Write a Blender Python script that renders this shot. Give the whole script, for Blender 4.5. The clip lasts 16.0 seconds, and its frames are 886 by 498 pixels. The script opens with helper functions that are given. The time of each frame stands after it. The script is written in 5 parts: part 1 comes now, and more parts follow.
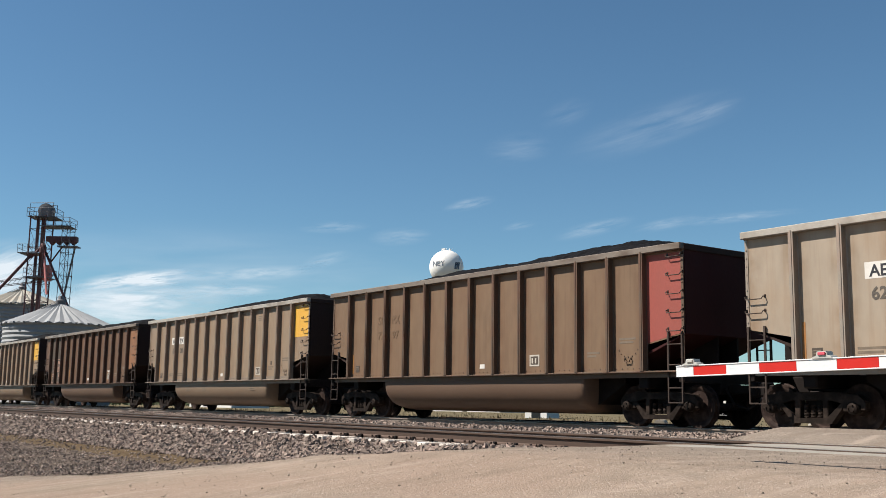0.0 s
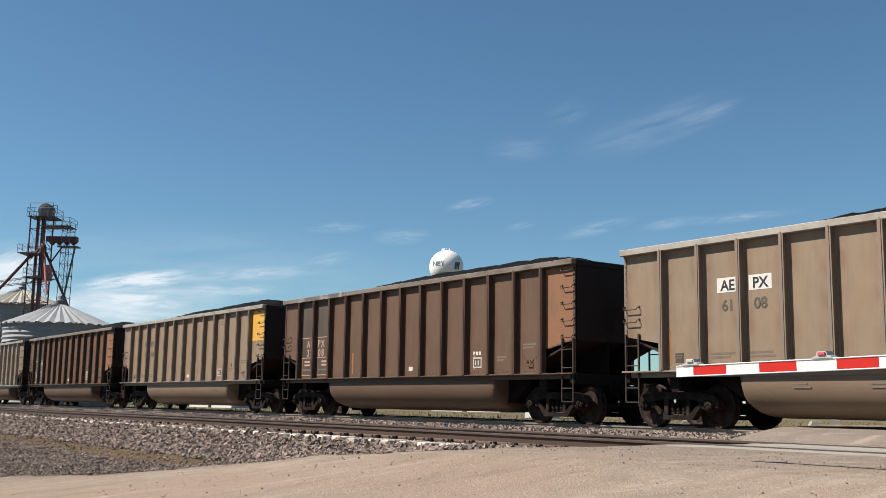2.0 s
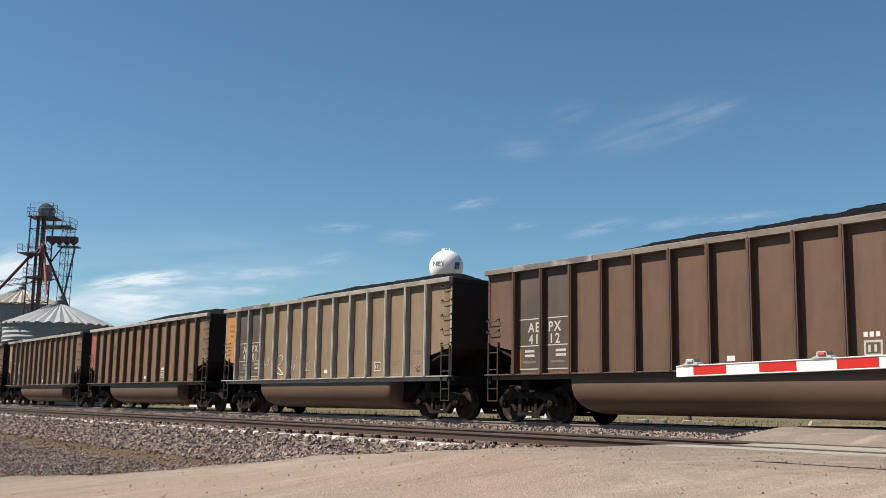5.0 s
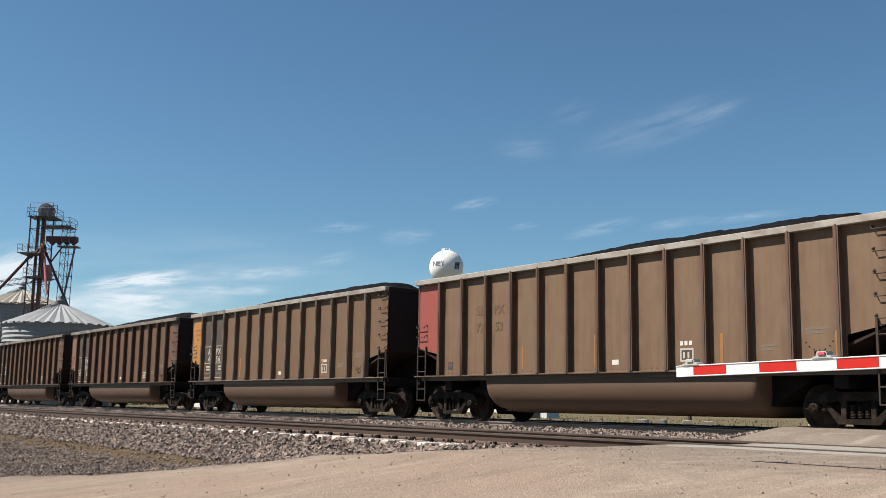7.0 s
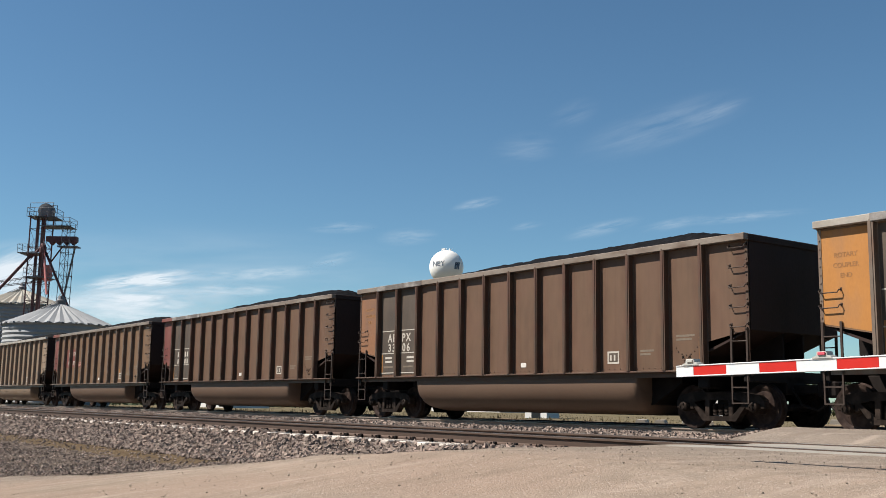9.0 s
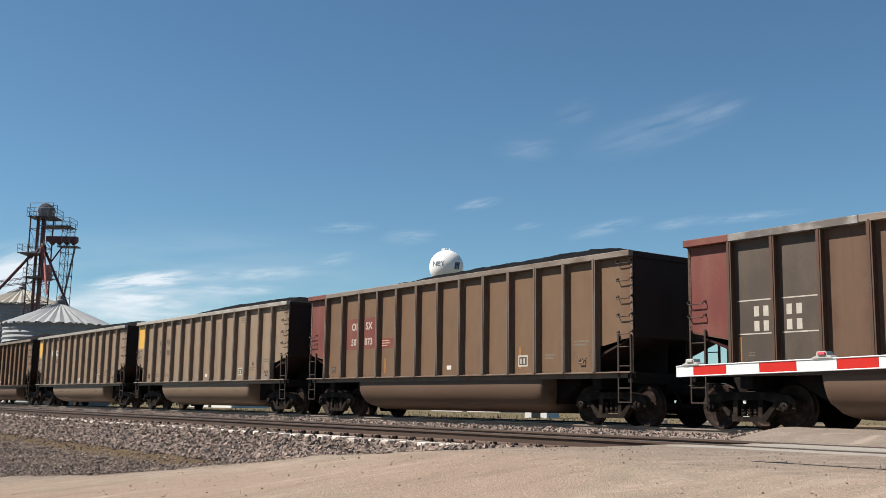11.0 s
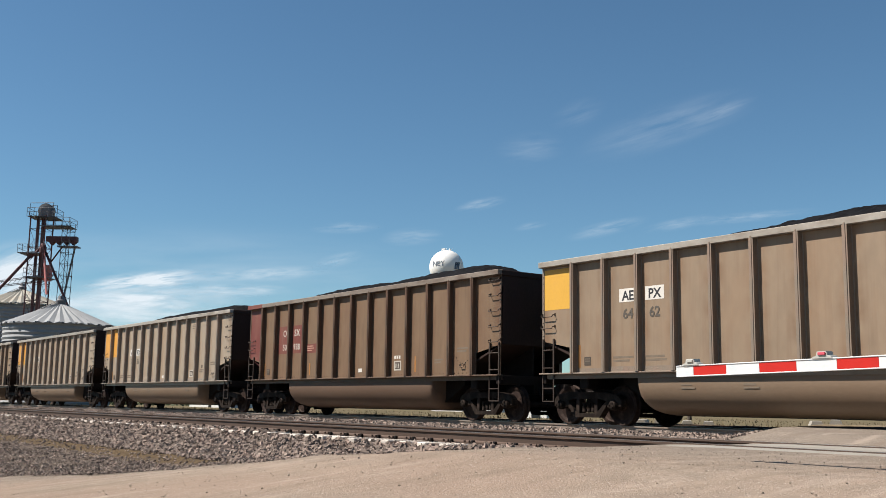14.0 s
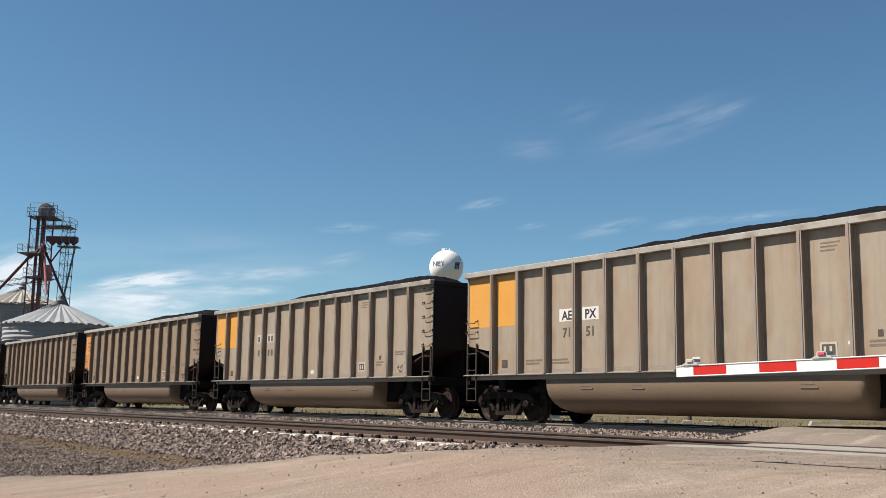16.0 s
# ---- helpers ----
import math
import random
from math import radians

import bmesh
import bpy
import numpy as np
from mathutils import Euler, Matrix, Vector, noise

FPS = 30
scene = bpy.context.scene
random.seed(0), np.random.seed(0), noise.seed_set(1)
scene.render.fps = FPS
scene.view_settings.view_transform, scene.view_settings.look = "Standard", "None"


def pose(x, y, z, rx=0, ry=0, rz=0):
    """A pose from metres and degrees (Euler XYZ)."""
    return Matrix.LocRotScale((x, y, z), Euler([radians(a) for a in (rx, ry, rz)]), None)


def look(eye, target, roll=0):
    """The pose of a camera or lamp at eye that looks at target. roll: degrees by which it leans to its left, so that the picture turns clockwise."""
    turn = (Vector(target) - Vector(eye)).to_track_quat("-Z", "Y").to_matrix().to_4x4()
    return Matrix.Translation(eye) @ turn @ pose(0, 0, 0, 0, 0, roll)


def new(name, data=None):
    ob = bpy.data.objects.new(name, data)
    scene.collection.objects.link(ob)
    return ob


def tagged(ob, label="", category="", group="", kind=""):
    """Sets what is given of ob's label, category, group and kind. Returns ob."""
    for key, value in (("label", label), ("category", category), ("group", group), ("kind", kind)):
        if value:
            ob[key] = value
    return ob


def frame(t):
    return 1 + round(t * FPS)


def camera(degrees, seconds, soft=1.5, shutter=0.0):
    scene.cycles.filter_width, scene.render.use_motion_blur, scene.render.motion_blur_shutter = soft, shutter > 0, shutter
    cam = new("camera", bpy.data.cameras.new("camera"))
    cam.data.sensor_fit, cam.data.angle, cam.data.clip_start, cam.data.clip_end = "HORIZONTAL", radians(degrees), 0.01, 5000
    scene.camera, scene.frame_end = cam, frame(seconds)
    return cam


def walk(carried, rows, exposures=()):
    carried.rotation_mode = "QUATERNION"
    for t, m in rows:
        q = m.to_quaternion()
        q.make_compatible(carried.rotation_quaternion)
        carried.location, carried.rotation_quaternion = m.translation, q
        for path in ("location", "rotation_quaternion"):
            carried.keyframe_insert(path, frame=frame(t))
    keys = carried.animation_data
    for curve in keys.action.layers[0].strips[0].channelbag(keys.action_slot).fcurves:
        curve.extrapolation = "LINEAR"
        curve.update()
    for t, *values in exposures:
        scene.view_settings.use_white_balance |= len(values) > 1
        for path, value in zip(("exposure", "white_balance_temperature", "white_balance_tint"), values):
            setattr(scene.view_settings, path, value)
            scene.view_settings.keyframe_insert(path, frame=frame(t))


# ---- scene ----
cam = camera(46.12, 16.0, soft=0.75)

# ---- camera: a tripod beside the crossing, rail tops at z = 0 ----
EYE = Vector((0.0, 0.0, 0.417))
YAW, PITCH, ROLL = radians(36.096), radians(8.499), 0.89
AIM = EYE + Vector((-math.cos(YAW) * math.cos(PITCH), math.sin(YAW) * math.cos(PITCH), math.sin(PITCH)))
walk(cam, [(0.0, look(EYE, AIM, ROLL)), (16.0, look(EYE, AIM, ROLL))], exposures=[(0.0, 0.88), (16.0, 0.88)])

# ---- light ----
SUN_WAY = Vector((0.58, 0.85, -1.2)).normalized()
SUN_EL = math.asin(-SUN_WAY.z)
SUN_AZ = math.atan2(-SUN_WAY.x, -SUN_WAY.y)
world = bpy.data.worlds.new("sky")
scene.world = world
world.use_nodes = True
wn = world.node_tree.nodes
sky = wn.new("ShaderNodeTexSky")
sky.sky_type = 'NISHITA'
sky.sun_disc = False
sky.sun_elevation = SUN_EL
sky.sun_rotation = SUN_AZ
sky.altitude = 900
sky.air_density = 1.0
sky.dust_density = 0.4
sky.ozone_density = 1.0
wn["Background"].inputs[1].default_value = 0.0525
tint = wn.new("ShaderNodeMix")
tint.data_type, tint.blend_type = 'RGBA', 'MULTIPLY'
tint.inputs["Factor"].default_value = 1.0
tint.inputs["B"].default_value = (0.69, 0.955, 1.045, 1)
world.node_tree.links.new(sky.outputs[0], tint.inputs["A"])
world.node_tree.links.new(tint.outputs["Result"], wn["Background"].inputs[0])
sun_data = bpy.data.lights.new("sun", 'SUN')
sun_data.energy = 5.1
sun_data.angle = radians(0.53)
sun_data.color = (1.0, 0.93, 0.84)
sun = new("sun", sun_data)
sun.matrix_world = look((0, 0, 60), Vector((0, 0, 60)) + SUN_WAY)


# ---- materials ----
def material(name, color, rough=0.7, metal=0.0, vary=0.25, scale=6.0, fine=60.0, bump=0.0, stretch=(1, 1, 1), second=None,
             amount=0.5, rnd=0.0, cut=(0.45, 0.65), spec=0.3, streak=None):
    """A mottled paint, metal or stone: a wide stain, a fine grain and a light relief in object space."""
    m = bpy.data.materials.new(name)
    m.use_nodes = True
    nt, n = m.node_tree, m.node_tree.nodes
    b = n["Principled BSDF"]
    b.inputs["Roughness"].default_value = rough
    b.inputs["Metallic"].default_value = metal
    b.inputs["Specular IOR Level"].default_value = spec
    tc = n.new("ShaderNodeTexCoord")
    mp = n.new("ShaderNodeMapping")
    mp.inputs["Scale"].default_value = stretch
    nt.links.new(tc.outputs["Object"], mp.inputs["Vector"])
    big, small = n.new("ShaderNodeTexNoise"), n.new("ShaderNodeTexNoise")
    for node, s, d in ((big, scale, 5), (small, fine, 3)):
        node.inputs["Scale"].default_value = s
        node.inputs["Detail"].default_value = d
        nt.links.new(mp.outputs[0], node.inputs["Vector"])
    add = n.new("ShaderNodeMath")
    add.operation = 'MULTIPLY_ADD'
    nt.links.new(small.outputs["Fac"], add.inputs[0])
    add.inputs[1].default_value = 0.5
    nt.links.new(big.outputs["Fac"], add.inputs[2])
    bright = n.new("ShaderNodeMapRange")
    bright.inputs["From Min"].default_value, bright.inputs["From Max"].default_value = 0.45, 1.05
    bright.inputs["To Min"].default_value, bright.inputs["To Max"].default_value = 1 - vary, 1 + vary
    nt.links.new(add.outputs[0], bright.inputs["Value"])
    col = n.new("ShaderNodeRGB")
    col.outputs[0].default_value = (*color, 1)
    last = col.outputs[0]
    if second:
        ramp = n.new("ShaderNodeMapRange")
        ramp.inputs["From Min"].default_value, ramp.inputs["From Max"].default_value = cut
        ramp.inputs["To Max"].default_value = amount
        nt.links.new(big.outputs["Fac"], ramp.inputs["Value"])
        mix = n.new("ShaderNodeMix")
        mix.data_type = 'RGBA'
        nt.links.new(ramp.outputs[0], mix.inputs["Factor"])
        nt.links.new(last, mix.inputs["A"])
        mix.inputs["B"].default_value = (*second, 1)
        last = mix.outputs["Result"]
    if streak:
        mp2, runs = n.new("ShaderNodeMapping"), n.new("ShaderNodeTexNoise")
        mp2.inputs["Scale"].default_value = (7, 7, 0.35)
        runs.inputs["Scale"].default_value, runs.inputs["Detail"].default_value, runs.inputs["Roughness"].default_value = 1.0, 5, 0.62
        nt.links.new(tc.outputs["Object"], mp2.inputs["Vector"])
        nt.links.new(mp2.outputs[0], runs.inputs["Vector"])
        rr2, mix2 = n.new("ShaderNodeMapRange"), n.new("ShaderNodeMix")
        rr2.inputs["From Min"].default_value, rr2.inputs["From Max"].default_value, rr2.inputs["To Max"].default_value = 0.50, 0.74, 0.42
        mix2.data_type = 'RGBA'
        nt.links.new(runs.outputs["Fac"], rr2.inputs["Value"])
        nt.links.new(rr2.outputs[0], mix2.inputs["Factor"])
        nt.links.new(last, mix2.inputs["A"])
        mix2.inputs["B"].default_value = (*streak, 1)
        last = mix2.outputs["Result"]
        # rust and dust gathered beside the posts, broken up by the runs
        sx, per, dist_ = n.new("ShaderNodeSeparateXYZ"), n.new("ShaderNodeMath"), n.new("ShaderNodeMapRange")
        nt.links.new(tc.outputs["Object"], sx.inputs[0])
        per.operation = 'PINGPONG'
        shift_ = n.new("ShaderNodeMath")
        shift_.operation = 'SUBTRACT'
        nt.links.new(sx.outputs["X"], shift_.inputs[0])
        shift_.inputs[1].default_value = 1.15
        nt.links.new(shift_.outputs[0], per.inputs[0])
        per.inputs[1].default_value = 1.0275 / 2
        for key, v in (("From Min", 0.36), ("From Max", 0.06), ("To Max", 1.0)):
            dist_.inputs[key].default_value = v
        nt.links.new(per.outputs[0], dist_.inputs["Value"])
        blot, bl, both, mix3 = n.new("ShaderNodeTexNoise"), n.new("ShaderNodeMapRange"), n.new("ShaderNodeMath"), n.new("ShaderNodeMix")
        blot.inputs["Scale"].default_value, blot.inputs["Detail"].default_value = 1.7, 6
        nt.links.new(tc.outputs["Object"], blot.inputs["Vector"])
        bl.inputs["From Min"].default_value, bl.inputs["From Max"].default_value, bl.inputs["To Max"].default_value = 0.36, 0.66, 0.85
        nt.links.new(blot.outputs["Fac"], bl.inputs["Value"])
        both.operation = 'MULTIPLY'
        nt.links.new(dist_.outputs[0], both.inputs[0])
        nt.links.new(bl.outputs[0], both.inputs[1])
        mix3.data_type = 'RGBA'
        nt.links.new(both.outputs[0], mix3.inputs["Factor"])
        nt.links.new(last, mix3.inputs["A"])
        mix3.inputs["B"].default_value = (*[c * f for c, f in zip(streak, (0.92, 0.82, 0.72))], 1)
        last = mix3.outputs["Result"]
    hsv = n.new("ShaderNodeHueSaturation")
    nt.links.new(last, hsv.inputs["Color"])
    if rnd:
        info = n.new("ShaderNodeObjectInfo")
        rr = n.new("ShaderNodeMapRange")
        rr.inputs["To Min"].default_value, rr.inputs["To Max"].default_value = 1 - rnd, 1 + rnd
        nt.links.new(info.outputs["Random"], rr.inputs["Value"])
        mul = n.new("ShaderNodeMath")
        mul.operation = 'MULTIPLY'
        nt.links.new(rr.outputs[0], mul.inputs[0])
        nt.links.new(bright.outputs[0], mul.inputs[1])
        nt.links.new(mul.outputs[0], hsv.inputs["Value"])
    else:
        nt.links.new(bright.outputs[0], hsv.inputs["Value"])
    nt.links.new(hsv.outputs[0], b.inputs["Base Color"])
    if bump:
        bp = n.new("ShaderNodeBump")
        bp.inputs["Strength"].default_value = bump
        bp.inputs["Distance"].default_value = 0.02
        nt.links.new(add.outputs[0], bp.inputs["Height"])
        nt.links.new(bp.outputs[0], b.inputs["Normal"])
    return m


def island(m, spread):
    """Let each separate piece of a joined mesh be a little lighter or darker."""
    nt = m.node_tree
    hsv = next(x for x in nt.nodes if x.type == 'HUE_SAT')
    was = hsv.inputs["Value"].links[0].from_socket
    geo, rr, mul = nt.nodes.new("ShaderNodeNewGeometry"), nt.nodes.new("ShaderNodeMapRange"), nt.nodes.new("ShaderNodeMath")
    rr.inputs["To Min"].default_value, rr.inputs["To Max"].default_value = 1 - spread, 1 + spread
    nt.links.new(geo.outputs["Random Per Island"], rr.inputs["Value"])
    mul.operation = 'MULTIPLY'
    nt.links.new(rr.outputs[0], mul.inputs[0])
    nt.links.new(was, mul.inputs[1])
    nt.links.new(mul.outputs[0], hsv.inputs["Value"])
    return m


BODY = {
    "pale": material("pale_brown_dusted_steel", (0.190, 0.134, 0.084), 0.58, 0.08, 0.2, 1.2, 5, 0.01, (1, 1, 0.4), (0.140, 0.092, 0.056), 0.5, streak=(0.125, 0.076, 0.044)),
    "silver": material("dusty_aluminium", (0.285, 0.232, 0.176), 0.5, 0.1, 0.16, 1.1, 5, 0.01, (1, 1, 0.45), (0.205, 0.138, 0.086), 0.5, streak=(0.20, 0.135, 0.085)),
    "tan": material("tan_dusted_aluminium", (0.218, 0.160, 0.110), 0.55, 0.1, 0.18, 1.1, 5, 0.01, (1, 1, 0.4), (0.168, 0.110, 0.068), 0.5, streak=(0.155, 0.092, 0.055)),
    "brown": material("brown_dusted_steel", (0.148, 0.094, 0.056), 0.6, 0.05, 0.2, 1.2, 5, 0.01, (1, 1, 0.4), (0.100, 0.056, 0.033), 0.5, streak=(0.090, 0.045, 0.026)),
    "olive": material("olive_brown_dusted_steel", (0.130, 0.078, 0.044), 0.6, 0.05, 0.18, 1.2, 5, 0.01, (1, 1, 0.4), (0.105, 0.060, 0.034), 0.5, streak=(0.115, 0.062, 0.036)),
    "dark": material("dark_brown_dusted_steel", (0.104, 0.060, 0.036), 0.6, 0.05, 0.22, 1.2, 5, 0.01, (1, 1, 0.4), (0.084, 0.044, 0.029), 0.5, streak=(0.070, 0.033, 0.021)),
}
POST = {
    "pale": material("bare_grey_aluminium", (0.330, 0.305, 0.270), 0.5, 0.2, 0.22, 3, 40, 0.05, (1, 1, 0.4), (0.170, 0.120, 0.085), 0.6),
    "silver": material("scuffed_aluminium", (0.245, 0.208, 0.170), 0.5, 0.2, 0.2, 3, 40, 0.05, (1, 1, 0.5), (0.200, 0.125, 0.092), 0.5),
    "tan": material("worn_aluminium", (0.190, 0.152, 0.118), 0.55, 0.2, 0.2, 3, 40, 0.05, (1, 1, 0.5), (0.175, 0.105, 0.075), 0.5),
    "brown": material("worn_brown_steel", (0.100, 0.068, 0.047), 0.55, 0.2, 0.25, 3, 40, 0.05, (1, 1, 0.5), (0.0952, 0.0485, 0.0306), 0.8),
    "dark": material("worn_dark_steel", (0.078, 0.050, 0.034), 0.55, 0.2, 0.25, 3, 40, 0.05, (1, 1, 0.5), (0.0760, 0.0352, 0.0240), 0.8),
    "olive": material("chalky_worn_aluminium", (0.140, 0.108, 0.083), 0.55, 0.15, 0.3, 3, 40, 0.05, (1, 1, 0.35), (0.105, 0.058, 0.038), 0.85),
}
CHORD = material("bare_chord_aluminium", (0.331, 0.296, 0.254), 0.45, 0.25, 0.2, 2.5, 40, 0.05, (0.7, 1, 1), (0.165, 0.131, 0.101), 0.8, 0.1)
CHORD_BROWN = material("brown_dusted_chord", (0.195, 0.160, 0.130), 0.5, 0.15, 0.25, 2.5, 40, 0.05, (0.5, 1, 1), (0.085, 0.058, 0.042), 0.85, 0.1)
CHORD_DARK = material("grimy_chord", (0.118, 0.101, 0.089), 0.6, 0.1, 0.4, 3, 40, 0.05, (0.7, 1, 1), (0.249, 0.237, 0.224), 0.8)
TUB = material("tub_sheet", (0.108, 0.067, 0.045), 0.6, 0.1, 0.14, 1.0, 25, 0.04, (0.35, 1, 1), (0.0742, 0.0441, 0.0292), 0.6)
TUB_TAN = material("tan_tub_sheet", (0.168, 0.118, 0.080), 0.55, 0.1, 0.16, 1.0, 25, 0.04, (0.35, 1, 1), (0.122, 0.080, 0.052), 0.6)
# Car ends face away from the sun: their shade is put into these near-black colours.
END = material("end_sheet_shade", (0.032, 0.021, 0.017), 0.7, 0.0, 0.3, 1.3, 25, 0.08, (1, 1, 0.4), (0.027, 0.017, 0.016), 0.8, spec=0.1)
END_RED = material("shaded_maroon_end", (0.038, 0.010, 0.010), 0.7, 0.0, 0.3, 1.3, 25, 0.08, (1, 1, 0.4), (0.030, 0.012, 0.012), 0.7, spec=0.1)
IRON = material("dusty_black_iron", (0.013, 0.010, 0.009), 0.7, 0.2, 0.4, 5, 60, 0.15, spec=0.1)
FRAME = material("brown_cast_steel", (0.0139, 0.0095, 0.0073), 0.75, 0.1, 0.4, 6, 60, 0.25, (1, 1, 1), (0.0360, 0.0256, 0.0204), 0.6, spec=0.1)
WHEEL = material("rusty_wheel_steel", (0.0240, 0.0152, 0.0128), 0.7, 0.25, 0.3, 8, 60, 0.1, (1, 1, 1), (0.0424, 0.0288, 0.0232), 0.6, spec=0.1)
TREAD = material("polished_tread_steel", (0.296, 0.284, 0.266), 0.3, 0.9, 0.1)
GRAB = material("grab_iron_paint", (0.040, 0.027, 0.021), 0.6, 0.2, 0.35, 8, 60)
COAL = material("black_coal", (0.007, 0.007, 0.008), 0.8, 0.0, 0.5, 3, 12, 0.6, spec=0.05)
RED = material("faded_red_paint", (0.237, 0.057, 0.044), 0.55, 0.0, 0.15, 1.3, 30, 0.04, (1, 1, 0.4), (0.177, 0.050, 0.036), 0.6)
MAROON = material("maroon_paint", (0.124, 0.032, 0.025), 0.6, 0.0, 0.2, 1.3, 30, 0.04, (1, 1, 0.5), (0.131, 0.059, 0.042), 0.6)
AMBER = material("amber_orange_paint", (0.500, 0.235, 0.042), 0.5, 0.0, 0.12, 1.3, 30, 0.04, (1, 1, 0.4), (0.400, 0.205, 0.060), 0.6)
YELLOW = material("yellow_paint", (0.513, 0.285, 0.043), 0.5, 0.0, 0.10, 1.3, 30, 0.04, (1, 1, 0.4), (0.428, 0.228, 0.050), 0.5)
ORANGE = material("dusty_orange_paint", (0.343, 0.148, 0.036), 0.55, 0.0, 0.15, 1.4, 30, 0.04, (1, 1, 0.4), (0.213, 0.112, 0.053), 0.8)
AMBER_END = material("bright_orange_paint", (0.50, 0.19, 0.040), 0.5, 0.0, 0.12, 1.4, 30, 0.03)
PANEL = material("dark_brown_panel_paint", (0.057, 0.043, 0.033), 0.6, 0.0, 0.2, 1.5, 30, 0.04, (1, 1, 0.5), (0.077, 0.057, 0.042), 0.6)
STRIPE = material("reflective_amber_strip", (0.272, 0.118, 0.032), 0.45, 0.0, 0.15, 8, 60, 0.0, (1, 1, 1), (0.213, 0.118, 0.059), 0.7)
WHITE = material("dusty_white_lettering", (0.367, 0.331, 0.284), 0.6, 0.0, 0.2, 6, 50)
WHITE_CLEAN = material("white_decal", (0.5120, 0.4856, 0.4464), 0.5, 0.0, 0.1, 6, 50)
PINK = material("peach_lettering", (0.367, 0.213, 0.160), 0.6, 0.0, 0.2, 6, 50)
BLACK = material("black_lettering", (0.021, 0.021, 0.025), 0.6, 0.0, 0.2, 6, 50)
GREY_INK = material("faded_grey_lettering", (0.077, 0.065, 0.053), 0.6, 0.0, 0.2, 6, 50)
FAINT_DARK = material("nearly_gone_lettering", (0.104, 0.064, 0.037), 0.6, 0.0, 0.2, 6, 50)
FADED = material("faded_brown_lettering", (0.225, 0.105, 0.036), 0.6, 0.0, 0.2, 6, 50)
FAINT = material("faint_stencil", (0.131, 0.101, 0.074), 0.6, 0.0, 0.2, 6, 50)
RAIL = material("brown_rail_steel", (0.077, 0.050, 0.038), 0.65, 0.3, 0.2, 3, 40, 0.05, (0.2, 1, 1))
RAILTOP = material("shiny_rail_head", (0.249, 0.224, 0.207), 0.35, 0.8, 0.15, 2, 40, 0.0, (0.2, 1, 1))
# Paler copy of RAIL: sunlight on the train track's rails put into the colour.
RAIL_LIT = material("sunlit_rail_steel", (0.190, 0.155, 0.130), 0.7, 0.1, 0.25, 3, 40, 0.05, (0.2, 1, 1), (0.120, 0.085, 0.065), 0.6)
TIE = material("bleached_tie_wood", (0.470, 0.420, 0.370), 0.85, 0.0, 0.25, 5, 40, 0.3, (0.3, 1, 1), (0.300, 0.250, 0.205), 0.6, 0.2)
STONE = island(material("ballast_granite", (0.185, 0.147, 0.124), 0.85, 0.0, 0.2, 9, 60, 0.2, (1, 1, 1), (0.195, 0.136, 0.112), 0.6, spec=0.1), 0.45)
PEBBLE = island(material("sandy_pebble", (0.210, 0.168, 0.132), 0.9, 0.0, 0.2, 9, 60), 0.35)
CONCRETE = material("crossing_concrete", (0.249, 0.231, 0.201), 0.85, 0.0, 0.12, 1.5, 60, 0.15, (1, 1, 1), (0.195, 0.171, 0.142), 0.6)
GATE_WHITE = material("gate_white_sheeting", (0.560, 0.565, 0.560), 0.4, 0.0, 0.06, 12, 60, 0.05, (1, 1, 1), (0.43, 0.48, 0.50), 0.6)
GATE_RED = material("gate_red_sheeting", (0.400, 0.016, 0.010), 0.4, 0.0, 0.08, 12, 60, 0.04)
GATE_BACK = material("gate_aluminium", (0.325, 0.325, 0.325), 0.4, 0.6, 0.1, 6, 60)
LENS = material("red_lens", (0.444, 0.071, 0.095), 0.25, 0.0, 0.1, 20, 60)
HOUSING = material("pale_lamp_housing", (0.367, 0.361, 0.331), 0.5, 0.1, 0.1, 20, 60)
GALV = material("galvanised_steel", (0.237, 0.243, 0.249), 0.75, 0.0, 0.12, 0.5, 8, 0.03)
GALV_OLD = material("old_galvanised_roof", (0.296, 0.278, 0.237), 0.55, 0.2, 0.15, 0.4, 8, 0.03, (1, 1, 1), (0.213, 0.177, 0.131), 0.6)
ELEV = material("rusty_elevator_steel", (0.105, 0.045, 0.045), 0.65, 0.2, 0.3, 1.0, 10, 0.05, (1, 1, 1), (0.070, 0.049, 0.049), 0.7)
ELEV_GREY = material("grey_elevator_steel", (0.120, 0.120, 0.128), 0.6, 0.3, 0.2, 1.0, 10, 0.05)
ELEV_RED = material("red_spout_paint", (0.383, 0.132, 0.118), 0.55, 0.0, 0.15, 1.0, 10)
TOWER = material("white_tank_paint", (0.672, 0.672, 0.656), 0.45, 0.0, 0.04, 0.3, 5, 0.0)
TOWER_INK = material("navy_tank_lettering", (0.036, 0.059, 0.101), 0.5, 0.0, 0.1, 1, 5)
TOWER_GREY = material("faded_tank_lettering", (0.17, 0.19, 0.22), 0.5, 0.0, 0.1, 1, 5)
SIDING = material("white_siding", (0.535, 0.528, 0.499), 0.6, 0.0, 0.06, 0.5, 8)
ROOFING = material("grey_shingle_roof", (0.095, 0.089, 0.086), 0.85, 0.0, 0.2, 0.8, 9)
GLASS = material("dark_window_glass", (0.017, 0.021, 0.023), 0.1, 0.0, 0.1)
LEAF = island(material("dry_green_foliage", (0.044, 0.057, 0.023), 0.8, 0.0, 0.3, 0.6, 5), 0.4)
BARK = material("grey_bark", (0.071, 0.057, 0.044), 0.9, 0.0, 0.3, 3, 20, 0.3)
GRASS = island(material("dry_grass", (0.120, 0.092, 0.048), 0.9, 0.0, 0.25, 2, 20), 0.35)


